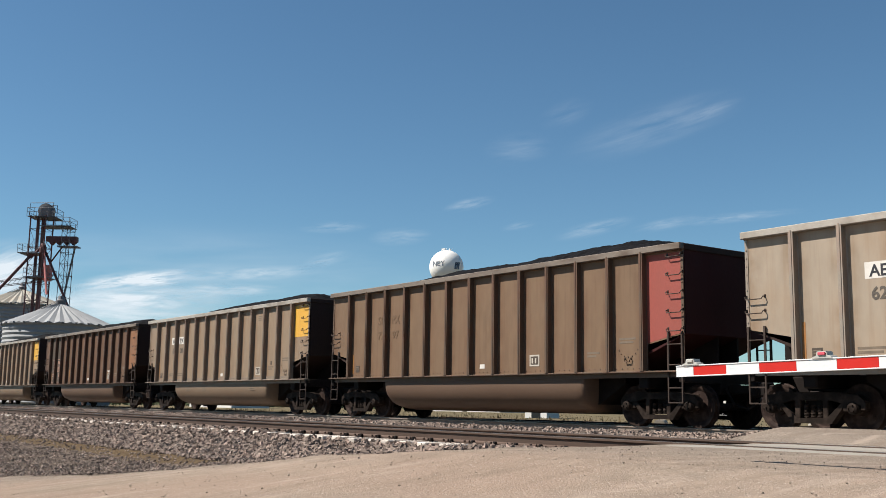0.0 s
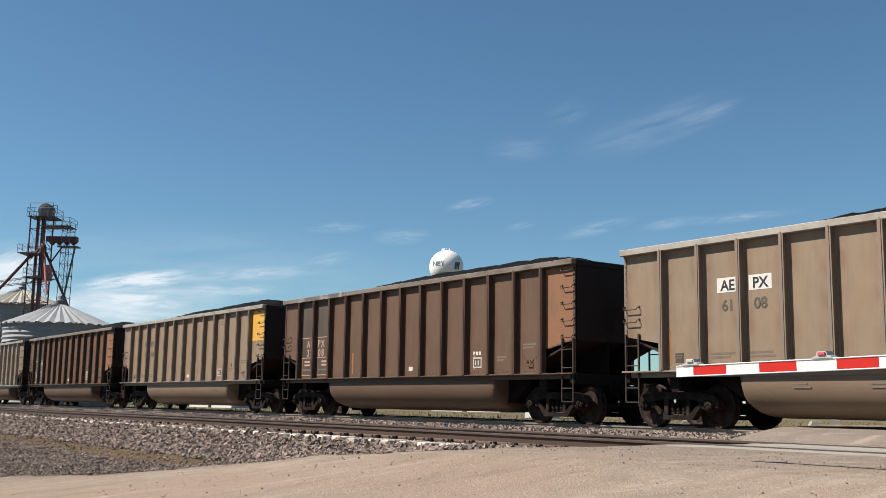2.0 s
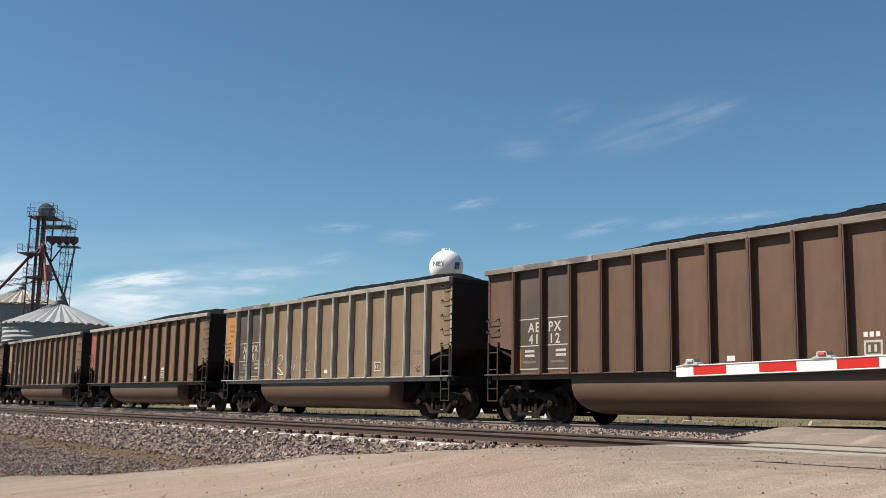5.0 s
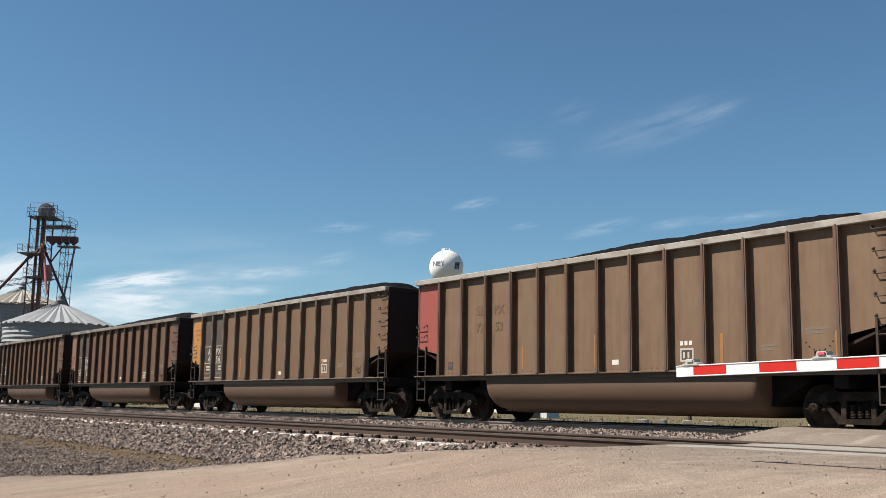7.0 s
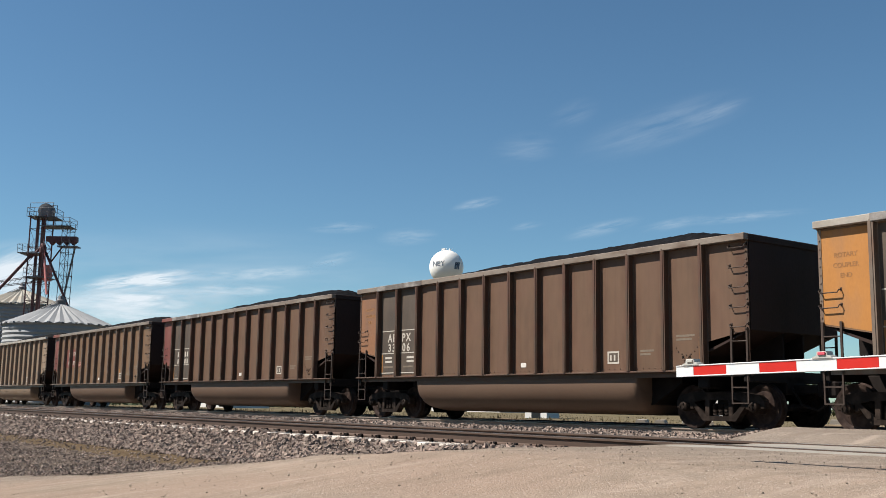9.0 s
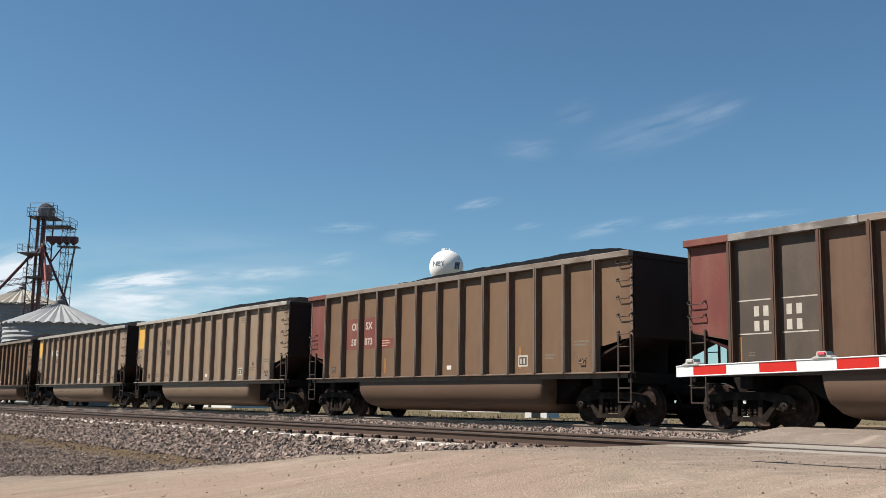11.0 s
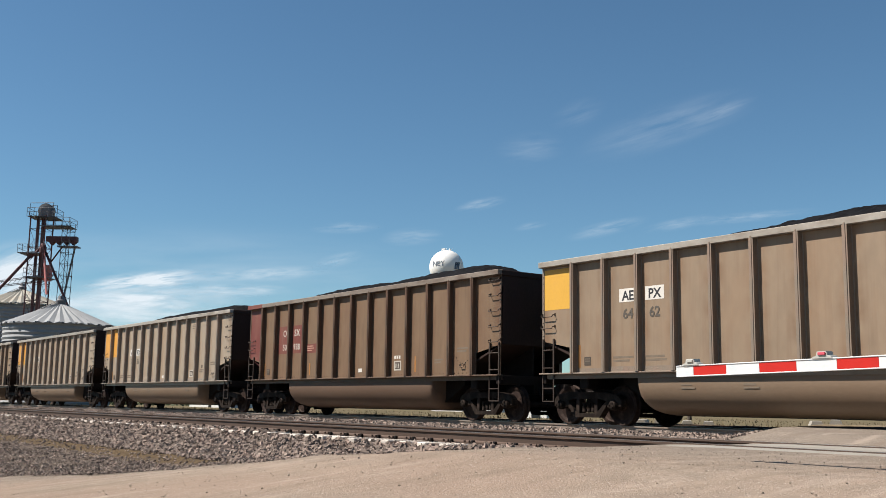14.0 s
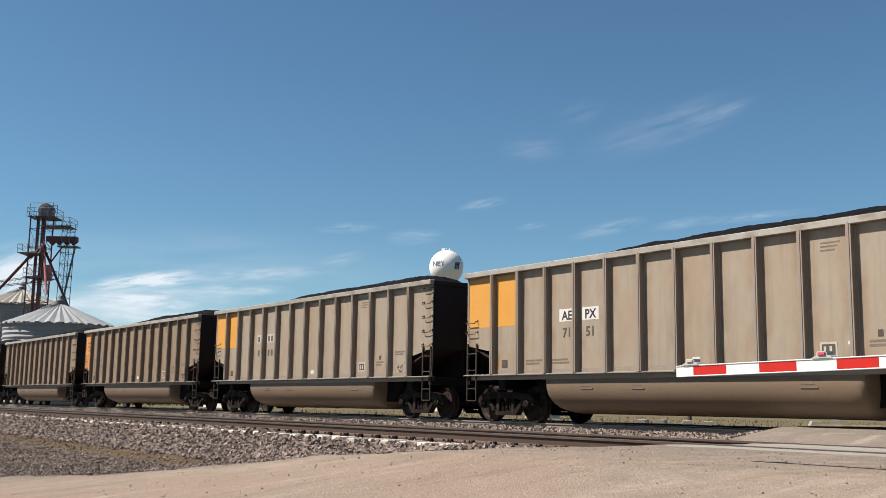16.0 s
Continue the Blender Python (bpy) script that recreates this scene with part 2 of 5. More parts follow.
# ---- mesh helpers ----
def box(bm, x0, x1, y0, y1, z0, z1, bevel=0.0):
    v = [bm.verts.new(p) for p in ((x0, y0, z0), (x1, y0, z0), (x1, y1, z0), (x0, y1, z0), (x0, y0, z1), (x1, y0, z1), (x1, y1, z1), (x0, y1, z1))]
    f = [bm.faces.new([v[i] for i in q]) for q in ((3, 2, 1, 0), (4, 5, 6, 7), (0, 1, 5, 4), (1, 2, 6, 5), (2, 3, 7, 6), (3, 0, 4, 7))]
    if bevel:
        bmesh.ops.bevel(bm, geom=list({e for q in f for e in q.edges}), offset=bevel, segments=1, affect='EDGES')


def prism(bm, ring, lift):
    """A closed outline swept along lift."""
    a = [bm.verts.new(p) for p in ring]
    b = [bm.verts.new(Vector(p) + Vector(lift)) for p in ring]
    bm.faces.new(a[::-1])
    bm.faces.new(b)
    for i in range(len(a)):
        j = (i + 1) % len(a)
        bm.faces.new((a[i], a[j], b[j], b[i]))


def tube(bm, pts, r, n=6):
    """A round bar along a broken line."""
    pts = [Vector(p) for p in pts]
    rings = []
    for i, p in enumerate(pts):
        d = (pts[min(i + 1, len(pts) - 1)] - pts[max(i - 1, 0)]).normalized()
        side = d.cross(Vector((0.31, 0.17, 0.93)))
        if side.length < 0.1:
            side = d.cross(Vector((1, 0, 0)))
        side.normalize()
        up = d.cross(side)
        rings.append([bm.verts.new(p + r * (math.cos(a) * side + math.sin(a) * up)) for a in [2 * math.pi * k / n for k in range(n)]])
    for a, b in zip(rings, rings[1:]):
        for k in range(n):
            bm.faces.new((a[k], a[(k + 1) % n], b[(k + 1) % n], b[k]))
    bm.faces.new(rings[0][::-1])
    bm.faces.new(rings[-1])


def lathe(bm, profile, n=24, axis='z', at=(0, 0, 0)):
    """A turned body from (radius, height) pairs."""
    rings = []
    for r, h in profile:
        ring = []
        for k in range(n):
            a = 2 * math.pi * k / n
            c, s = r * math.cos(a), r * math.sin(a)
            p = {'z': (c, s, h), 'y': (s, h, c), 'x': (h, c, s)}[axis]
            ring.append(bm.verts.new(Vector(p) + Vector(at)))
        rings.append(ring)
    for a, b in zip(rings, rings[1:]):
        for k in range(n):
            bm.faces.new((a[k], a[(k + 1) % n], b[(k + 1) % n], b[k]))
    bm.faces.new(rings[0][::-1])
    bm.faces.new(rings[-1])


def mesh_of(name, bm, mat, smooth=False):
    bmesh.ops.recalc_face_normals(bm, faces=bm.faces)
    me = bpy.data.meshes.new(name)
    bm.to_mesh(me)
    bm.free()
    me.materials.append(mat)
    if smooth:
        me.shade_smooth()
    return me


def part(name, bm, mat, parent=None, label="", at=(0, 0, 0), smooth=False):
    """Link a bmesh, or a mesh already made, as one object under a thing or a part."""
    me = mesh_of(name, bm, mat, smooth) if isinstance(bm, bmesh.types.BMesh) else bm
    ob = new(name, me)
    ob.location = at
    if parent:
        ob.parent = parent
    if label:
        ob["label"] = label
    return ob


def empty(name, at=(0, 0, 0)):
    ob = new(name)
    ob.location = at
    ob.empty_display_size = 0.3
    return ob


MADE = {}


def shared(key, mat, build, smooth=False):
    """One mesh for all alike pieces of one material."""
    k = (key, mat.name)
    if k not in MADE:
        bm = bmesh.new()
        build(bm)
        MADE[k] = mesh_of(key, bm, mat, smooth)
    return MADE[k]


def lettering(text, size, mat, spacing=1.0):
    """A word as a thin mesh in the built-in font, standing upright, facing -y, centred on its base line."""
    k = ("text", text, size, mat.name, spacing)
    if k not in MADE:
        cu = bpy.data.curves.new("lettering", 'FONT')
        cu.body, cu.size, cu.align_x, cu.extrude, cu.space_character = text, size / 0.7, 'CENTER', 0.002, spacing
        cu.resolution_u, cu.offset = 3, size * 0.03
        tmp = new("lettering", cu)
        me = bpy.data.meshes.new_from_object(tmp)
        bpy.data.objects.remove(tmp)
        me.transform(Matrix.Rotation(radians(90), 4, 'X'))
        me.materials.clear()
        me.materials.append(mat)
        MADE[k] = me
    return MADE[k]


# ---- plan ----
NEAR_TRACK, TRAIN_TRACK = 10.85, 18.45
CAR, BODY_LEN, TOP, HALF = 16.18, 14.587, 3.90, 1.60
SPEED, GAIN, START = 14.6025, 0.00519, -13.049


def step(a, b, x):
    t = min(1.0, max(0.0, (x - a) / (b - a)))
    return t * t * (3 - 2 * t)


def line(x, pts):
    if x <= pts[0][0]:
        return pts[0][1]
    for (a, u), (b, v) in zip(pts, pts[1:]):
        if x <= b:
            return u + (v - u) * (x - a) / (b - a)
    return pts[-1][1]


ROAD_PROFILE = [(-40, -1.3), (-10, -1.0), (0, -0.72), (3.2, -0.38), (6.0, -0.01), (9.4, -0.012), (11.9, -0.03), (12.6, 0.11), (14.5, 0.13), (16.5, 0.11), (17.2, -0.03), (19.8, -0.03), (21, 0.03), (24, 0.05), (28, 0.0), (36, -0.3), (60, -0.72), (200, -0.9)]
BED_PROFILE = [(-40, -1.3), (-10, -1.12), (3.8, -0.76), (7.0, -0.67), (8.0, -0.61), (9.38, -0.33), (9.66, -0.21), (12.3, -0.2), (13.2, -0.10), (16.2, -0.09), (17.0, -0.2), (19.9, -0.2), (21.0, -0.02), (23.2, -0.03), (26, -0.13), (36, -0.36), (60, -0.72), (200, -0.9)]


def road_edge(y):
    return -8.5 - 0.6 * max(0.0, y - 11.3)


def ground_z(x, y):
    k = step(9.8, 8.6, y)
    e = road_edge(y) + 1.5 * k
    w = step(e - 1.3 - 9.3 * k, e, x)
    return line(y, BED_PROFILE) * (1 - w) + line(y, ROAD_PROFILE) * w


def gravelly(x, y):
    """Where ballast and grey fill lie rather than the dirt of the road."""
    return y > 8.5 + 0.85 * (x + 11.3) and x < road_edge(y) - 0.7


def ground_material():
    m = bpy.data.materials.new("gravel_and_dirt")
    m.use_nodes = True
    nt, n = m.node_tree, m.node_tree.nodes
    b = n["Principled BSDF"]
    b.inputs["Roughness"].default_value = 0.95
    b.inputs["Specular IOR Level"].default_value = 0.0
    geo, sep = n.new("ShaderNodeNewGeometry"), n.new("ShaderNodeSeparateXYZ")
    nt.links.new(geo.outputs["Position"], sep.inputs[0])

    def noise_at(scale, detail=4, rough=0.6):
        t = n.new("ShaderNodeTexNoise")
        t.inputs["Scale"].default_value, t.inputs["Detail"].default_value, t.inputs["Roughness"].default_value = scale, detail, rough
        nt.links.new(geo.outputs["Position"], t.inputs["Vector"])
        return t.outputs["Fac"]

    def ramp(src, a, b2, lo=0.0, hi=1.0):
        r = n.new("ShaderNodeMapRange")
        for k, v in zip(("From Min", "From Max", "To Min", "To Max"), (a, b2, lo, hi)):
            r.inputs[k].default_value = v
        nt.links.new(src, r.inputs["Value"])
        return r.outputs[0]

    def mix(f, a, c):
        r = n.new("ShaderNodeMix")
        r.data_type = 'RGBA'
        nt.links.new(f, r.inputs["Factor"])
        for key, v in (("A", a), ("B", c)):
            if isinstance(v, tuple):
                r.inputs[key].default_value = (*v, 1)
            else:
                nt.links.new(v, r.inputs[key])
        return r.outputs["Result"]

    def arith(op, a, c):
        r = n.new("ShaderNodeMath")
        r.operation = op
        for i, v in enumerate((a, c)):
            if isinstance(v, (int, float)):
                r.inputs[i].default_value = v
            else:
                nt.links.new(v, r.inputs[i])
        return r.outputs[0]

    wide, mid, fine, grit = noise_at(0.35), noise_at(2.5), noise_at(14.0), noise_at(55.0, 3, 0.7)
    dirt = mix(ramp(mid, 0.38, 0.65), (0.268, 0.212, 0.167), (0.212, 0.169, 0.135))
    dirt = mix(ramp(wide, 0.45, 0.62), dirt, (0.250, 0.188, 0.147))
    dirt = mix(ramp(grit, 0.57, 0.68), dirt, (0.1822, 0.1471, 0.1206))
    dirt = mix(ramp(grit, 0.41, 0.33), dirt, (0.372, 0.322, 0.278))
    stone = mix(ramp(fine, 0.40, 0.62), (0.070, 0.055, 0.046), (0.140, 0.112, 0.093))
    stone = mix(ramp(grit, 0.56, 0.66), stone, (0.051, 0.042, 0.038))
    far = mix(ramp(mid, 0.35, 0.65), (0.205, 0.155, 0.105), (0.150, 0.118, 0.070))
    far = mix(ramp(wide, 0.42, 0.56), far, (0.245, 0.192, 0.140))
    far = mix(ramp(sep.outputs["X"], -28.0, -42.0, 0.0, 0.85), far, mix(ramp(mid, 0.4, 0.6), (0.085, 0.075, 0.045), (0.120, 0.100, 0.065)))
    # ballast and grey fill lie west of the road and along the tracks
    wob = arith('MULTIPLY', arith('SUBTRACT', mid, 0.5), 2.2)
    x = arith('ADD', sep.outputs["X"], wob)
    y = arith('ADD', sep.outputs["Y"], wob)
    slant = arith('SUBTRACT', y, arith('MULTIPLY', sep.outputs["X"], 0.85))
    bed = arith('ADD', sep.outputs["X"], arith('MULTIPLY', arith('MAXIMUM', arith('SUBTRACT', sep.outputs["Y"], 11.3), 0.0), 0.6))
    grey = arith('MULTIPLY', ramp(slant, 17.6, 18.4), ramp(arith('ADD', bed, arith('MULTIPLY', wob, 0.4)), -8.9, -9.5))
    damp = arith('MULTIPLY', arith('MAXIMUM', ramp(slant, 14.0, 17.6), ramp(y, 6.0, 8.8)), ramp(mid, 0.25, 0.6, 0.6, 1.0))
    dirt = mix(damp, dirt, mix(ramp(grit, 0.40, 0.60), (0.235, 0.197, 0.164), (0.150, 0.124, 0.103)))
    # wheel ruts drawn out along the road's edge
    mp = n.new("ShaderNodeMapping")
    mp.inputs["Rotation"].default_value, mp.inputs["Scale"].default_value = (0, 0, radians(-36)), (0.9, 0.22, 1.0)
    nt.links.new(geo.outputs["Position"], mp.inputs["Vector"])
    rut = noise_at(2.6, 6, 0.68)
    nt.links.new(mp.outputs[0], rut.node.inputs["Vector"])
    dirt = mix(ramp(rut, 0.52, 0.66, 0.0, 0.45), dirt, (0.165, 0.126, 0.097))
    dirt = mix(ramp(rut, 0.44, 0.34, 0.0, 0.5), dirt, (0.335, 0.275, 0.225))
    col = mix(grey, dirt, stone)
    verge = arith('MULTIPLY', arith('MULTIPLY', ramp(y, 6.7, 7.2), ramp(y, 8.3, 7.8)), ramp(sep.outputs["X"], -15.5, -17.5))
    col = mix(arith('MULTIPLY', verge, 0.8), col, mix(ramp(fine, 0.4, 0.6), (0.082, 0.056, 0.034), (0.118, 0.085, 0.048)))
    col = mix(ramp(sep.outputs["Y"], 21.5, 23.5), col, far)
    # the train's shadow deepened by a painted dark band on the busy track's far side
    coal = arith('MULTIPLY', arith('MULTIPLY', ramp(y, 18.0, 18.6), ramp(y, 23.6, 22.4)), ramp(mid, 0.25, 0.5, 0.75, 0.95))
    col = mix(coal, col, (0.030, 0.021, 0.016))
    nt.links.new(col, b.inputs["Base Color"])
    bp = n.new("ShaderNodeBump")
    bp.inputs["Strength"].default_value, bp.inputs["Distance"].default_value = 0.7, 0.03
    nt.links.new(arith('ADD', arith('ADD', arith('MULTIPLY', fine, 0.6), arith('MULTIPLY', rut, 1.6)), grit), bp.inputs["Height"])
    nt.links.new(bp.outputs[0], b.inputs["Normal"])
    return m


def build_ground():
    def axis(a, b, s, reach):
        v = list(np.arange(a, b + 1e-6, s))
        g = s
        while v[-1] < reach:
            g *= 1.35
            v.append(v[-1] + g)
        g = s
        while v[0] > -reach:
            g *= 1.35
            v.insert(0, v[0] - g)
        return v
    xs, ys = axis(-34, 4, 0.2, 4000), axis(1.0, 24, 0.14, 4000)
    verts = []
    for y in ys:
        for x in xs:
            near = 1.0 if -60 < x < 30 and -20 < y < 30 else 0.0
            on_road = (x > road_edge(y) and 8.8 < y < 20) or (x > -8.2 and 5.0 < y <= 8.8)
            dz = 0.0 if on_road else 0.022 * noise.noise((x * 0.9, y * 0.9, 0.3)) + 0.014 * noise.noise((x * 3.1, y * 3.1, 7.0))
            verts.append((x, y, ground_z(x, y) + near * dz))
    w = len(xs)
    faces = [(j * w + i, j * w + i + 1, (j + 1) * w + i + 1, (j + 1) * w + i) for j in range(len(ys) - 1) for i in range(w - 1)]
    me = bpy.data.meshes.new("ground")
    me.from_pydata(verts, [], faces)
    me.materials.append(ground_material())
    me.shade_smooth()
    tagged(new("ground", me), "pale dirt road edge and grey gravel beside the tracks", "ground", kind="structure")


build_ground()


def scatter(name, spots, mat, label, category):
    """Many small broken stones as one mesh: (place, size) pairs."""
    base = np.array([(-1, -0.8, -0.6), (1, -0.9, -0.5), (0.8, 1, -0.7), (-0.9, 0.9, -0.5), (-0.7, -0.7, 0.6), (0.8, -0.6, 0.5), (0.6, 0.8, 0.75), (-0.8, 0.6, 0.5)])
    quads = np.array([(3, 2, 1, 0), (4, 5, 6, 7), (0, 1, 5, 4), (1, 2, 6, 5), (2, 3, 7, 6), (3, 0, 4, 7)])
    rng = np.random.default_rng(5)
    count = len(spots)
    p = np.array([s[0] for s in spots])
    size = np.array([s[1] for s in spots])
    q = rng.normal(size=(count, 4))
    q /= np.linalg.norm(q, axis=1)[:, None]
    a, b, c, d = q.T
    rot = np.stack([1 - 2 * (c * c + d * d), 2 * (b * c - a * d), 2 * (b * d + a * c), 2 * (b * c + a * d), 1 - 2 * (b * b + d * d), 2 * (c * d - a * b),
                    2 * (b * d - a * c), 2 * (c * d + a * b), 1 - 2 * (b * b + c * c)], 1).reshape(count, 3, 3)
    local = base[None] * (1 + 0.35 * rng.uniform(-1, 1, (count, 8, 3))) * rng.uniform(0.6, 1.15, (count, 1, 3)) * size[:, None, None] * 0.5
    v = np.einsum('nij,nkj->nki', rot, local) + p[:, None]
    f = (quads[None] + 8 * np.arange(count)[:, None, None]).reshape(-1, 4)
    me = bpy.data.meshes.new(name)
    me.from_pydata(v.reshape(-1, 3).tolist(), [], f.tolist())
    me.materials.append(mat)
    return tagged(new(name, me), label, category, kind="stuff")


def build_stones():
    rng = random.Random(11)
    ballast, fill, grit = [], [], []
    # near shoulder, grey fill below it, and tops of both beds
    for _ in range(34000):
        x = -10.4 - 46 * rng.random() ** 1.6
        y = 7.8 + 1.9 * rng.random() if rng.random() < 0.75 else 9.7 + 2.8 * rng.random()
        if not gravelly(x, y):
            continue
        s = rng.uniform(0.035, 0.10)
        ballast.append(((x, y, ground_z(x, y) + s * 0.25 - (0.03 if 9.55 < y < 12.15 and x > -19 else -0.015 if 9.3 < y < 9.9 else 0.0)), s))
    for _ in range(20000):
        x, y = -10.5 - 50 * rng.random() ** 1.5, rng.uniform(12.2, 20.6)
        if not gravelly(x, y):
            continue
        s = rng.uniform(0.035, 0.09)
        ballast.append(((x, y, ground_z(x, y) + s * 0.2 - (0.03 if y > 17.15 else 0.0)), s))
    for _ in range(20000):
        x, y = -12.5 - 24 * rng.random() ** 1.3, rng.uniform(2.5, 7.9)
        if not gravelly(x, y) or (6.9 < y < 7.9 and x < -17 and rng.random() < 0.7):
            continue
        s = rng.uniform(0.015, 0.05)
        fill.append(((x, y, ground_z(x, y) + s * 0.2), s))
    for _ in range(3000):
        x, y = rng.uniform(-19, -2), rng.uniform(1.5, 9.2)
        s = rng.choice((0.005, 0.006, 0.008, 0.008, 0.010, 0.012, 0.016))
        if not gravelly(x, y):
            grit.append(((x, y, ground_z(x, y) + s * 0.2), s))
    scatter("ballast", ballast, STONE, "pink-grey broken granite ballast along the tracks", "ballast")
    scatter("gravel", fill, STONE, "small grey gravel fill below the track bed", "gravel")
    scatter("pebbles", grit, PEBBLE, "loose pebbles on the dirt road", "pebbles")


build_stones()


# ---- tracks ----
def rail_bm(bm, x0, x1):
    """A flat-bottomed rail, its head's top at z = 0."""
    half = [(0.036, -0.004), (0.037, -0.03), (0.012, -0.045), (0.009, -0.125), (0.03, -0.142), (0.07, -0.155), (0.07, -0.168)]
    ring = [(x0, y, z) for y, z in half] + [(x0, -y, z) for y, z in half[::-1]]
    prism(bm, ring, (x1 - x0, 0, 0))


def build_track(name, y, label, full):
    track = tagged(empty(name, (0, y, 0)), label, "railway track", kind="structure")
    for s in (-1, 1):
        bm = bmesh.new()
        rail_bm(bm, -420, 220)
        rail = part("rail", bm, RAIL if y < 15 else RAIL_LIT, track, at=(0, s * 0.7525, 0))
        bm = bmesh.new()
        box(bm, -420, 220, -0.03, 0.03, -0.004, 0.0, 0)
        part("railhead", bm, RAILTOP, rail, "worn shiny running surface")
    rng = random.Random(int(y * 10))

    def tie(bm):
        box(bm, -0.115, 0.115, -1.3, 1.3, -0.36, -0.172, 0.012)

    def plate(bm):
        box(bm, -0.1, 0.1, -0.17, 0.17, -0.172, -0.16, 0)
        for sx in (-0.06, 0.06):
            for sy in (-0.095, 0.095):
                box(bm, sx - 0.014, sx + 0.014, sy - 0.016, sy + 0.016, -0.162, -0.125, 0.004)

    def anchor(bm):
        box(bm, -0.03, 0.03, -0.115, -0.065, -0.19, -0.12, 0.01)
    n = 0
    x = -10.9 if y < 15 else -12.6
    while n < 130:
        jx = x + rng.uniform(-0.03, 0.03)
        t = part("tie", shared("tie", TIE, tie), TIE, track, at=(jx, rng.uniform(-0.05, 0.05), rng.uniform(-0.012, 0.004)))
        t.rotation_euler = (0, 0, rng.uniform(-0.02, 0.02))
        if full and n < 70:
            part("tie_plate", shared("tie_plate", RAIL, plate), RAIL, track, at=(jx, -0.7525, 0))
            part("rail_anchor", shared("rail_anchor", IRON, anchor), IRON, track, at=(jx + 0.15, -0.7525, 0))
        x -= 0.535
        n += 1


build_track("track_near", NEAR_TRACK, "empty railway track on wooden ties and ballast", True)
build_track("track_train", TRAIN_TRACK, "railway track under the coal train", True)


# ---- road crossing panels ----
def build_crossing():
    road = tagged(empty("crossing"), "worn concrete crossing panels flush with the rails", "level crossing", kind="structure")
    for y in (NEAR_TRACK, TRAIN_TRACK):
        for k in range(5):
            x0 = road_edge(y) + 0.15 + k * 2.46
            for a, b in ((-1.55, -0.86), (-0.63, 0.63), (0.86, 1.55)):
                bm = bmesh.new()
                box(bm, 0.0, 2.44, a, b, -0.25, -0.012, 0.012)
                part("panel", bm, CONCRETE, road, at=(x0, y, 0))


build_crossing()


# ---- coal cars ----
POSTS = [1.15 + 1.0275 * k for k in range(13)]
CUT_OUT, CUT_IN, SILL = 1.97, 1.76, 1.20      # heights of the end cut-outs and of the side sill


def side_bm(bm):
    """A side sheet with its two end cut-outs, outer face at y = 0, 12 mm thick."""
    a, b, e = POSTS[0], POSTS[-1], BODY_LEN
    ring = [(a, SILL - 0.02), (b, SILL - 0.02), (b, CUT_IN), (e, CUT_OUT), (e, TOP - 0.08), (0, TOP - 0.08), (0, CUT_OUT), (a, CUT_IN)]
    prism(bm, [(x, 0, z) for x, z in ring], (0, 0.012, 0))


def post_bm(bm):
    """A hat-section post with its flanges, with a raised rib down its outer face."""
    w, d = 0.058, 0.136
    ring = [(-w - 0.022, 0, 0), (-w, -0.008, 0), (-w + 0.006, -d, 0), (-0.026, -d, 0), (-0.018, -d - 0.012, 0), (0.018, -d - 0.012, 0), (0.026, -d, 0), (w - 0.006, -d, 0), (w, -0.008, 0), (w + 0.022, 0, 0)]
    prism(bm, [(x, y, SILL) for x, y, _ in ring], (0, 0, TOP - 0.10 - SILL))


def chord_bm(bm):
    box(bm, -0.02, BODY_LEN + 0.02, -0.01, 0.16, TOP - 0.14, TOP, 0.012)


def end_chord_bm(bm):
    box(bm, -0.04, 0.10, -HALF + 0.13, HALF - 0.13, TOP - 0.15, TOP - 0.01, 0.012)


def sill_bm(bm):
    box(bm, 0, BODY_LEN, 0.0, 0.2, 1.165, SILL, 0.006)
    box(bm, 0, BODY_LEN, 0.13, 0.2, 1.06, 1.17, 0)


def end_bm(bm):
    """An end sheet: upright above, sloping inwards under it to the tub's mouth."""
    t = 0.02
    ring = [(0, CUT_OUT), (0, TOP - 0.14), (t, TOP - 0.14), (t, CUT_OUT + 0.02), (1.25, 1.55), (2.9, 1.12), (2.9, 1.08), (1.2, 1.50)]
    prism(bm, [(x, -HALF + 0.17, z) for x, z in ring], (0, 2 * HALF - 0.34, 0))


def slope_bm(bm):
    prism(bm, [(3.45, -0.95, 1.09), (3.45, -0.95, 0.36), (3.0, -0.95, 0.50), (2.2, -0.95, 0.95), (2.2, -0.95, 1.09)], (0, 1.9, 0))


def tub_bm(bm):
    """The rounded belly between the trucks, its ends sloping in towards the bottom."""
    prof = [(-1.43, 1.12), (-1.44, 0.92), (-1.42, 0.76), (-1.36, 0.60), (-1.24, 0.45), (-1.02, 0.34), (-0.75, 0.27), (-0.4, 0.245)]
    prof = prof + [(-y, z) for y, z in prof[::-1]]
    stations = [(3.06, 0.35), (3.10, 0.80), (3.20, 0.95), (3.40, 1.0), (11.19, 1.0), (11.39, 0.95), (11.49, 0.80), (11.53, 0.35)]
    rings = []
    for x, k in stations:
        rings.append([bm.verts.new((x, y * (0.97 + 0.03 * k), 1.10 - (1.10 - z) * (0.28 + 0.72 * k))) for y, z in prof])
    for a, b in zip(rings, rings[1:]):
        for i in range(len(prof) - 1):
            bm.faces.new((a[i], a[i + 1], b[i + 1], b[i]))
    bm.faces.new(rings[0])
    bm.faces.new(rings[-1][::-1])


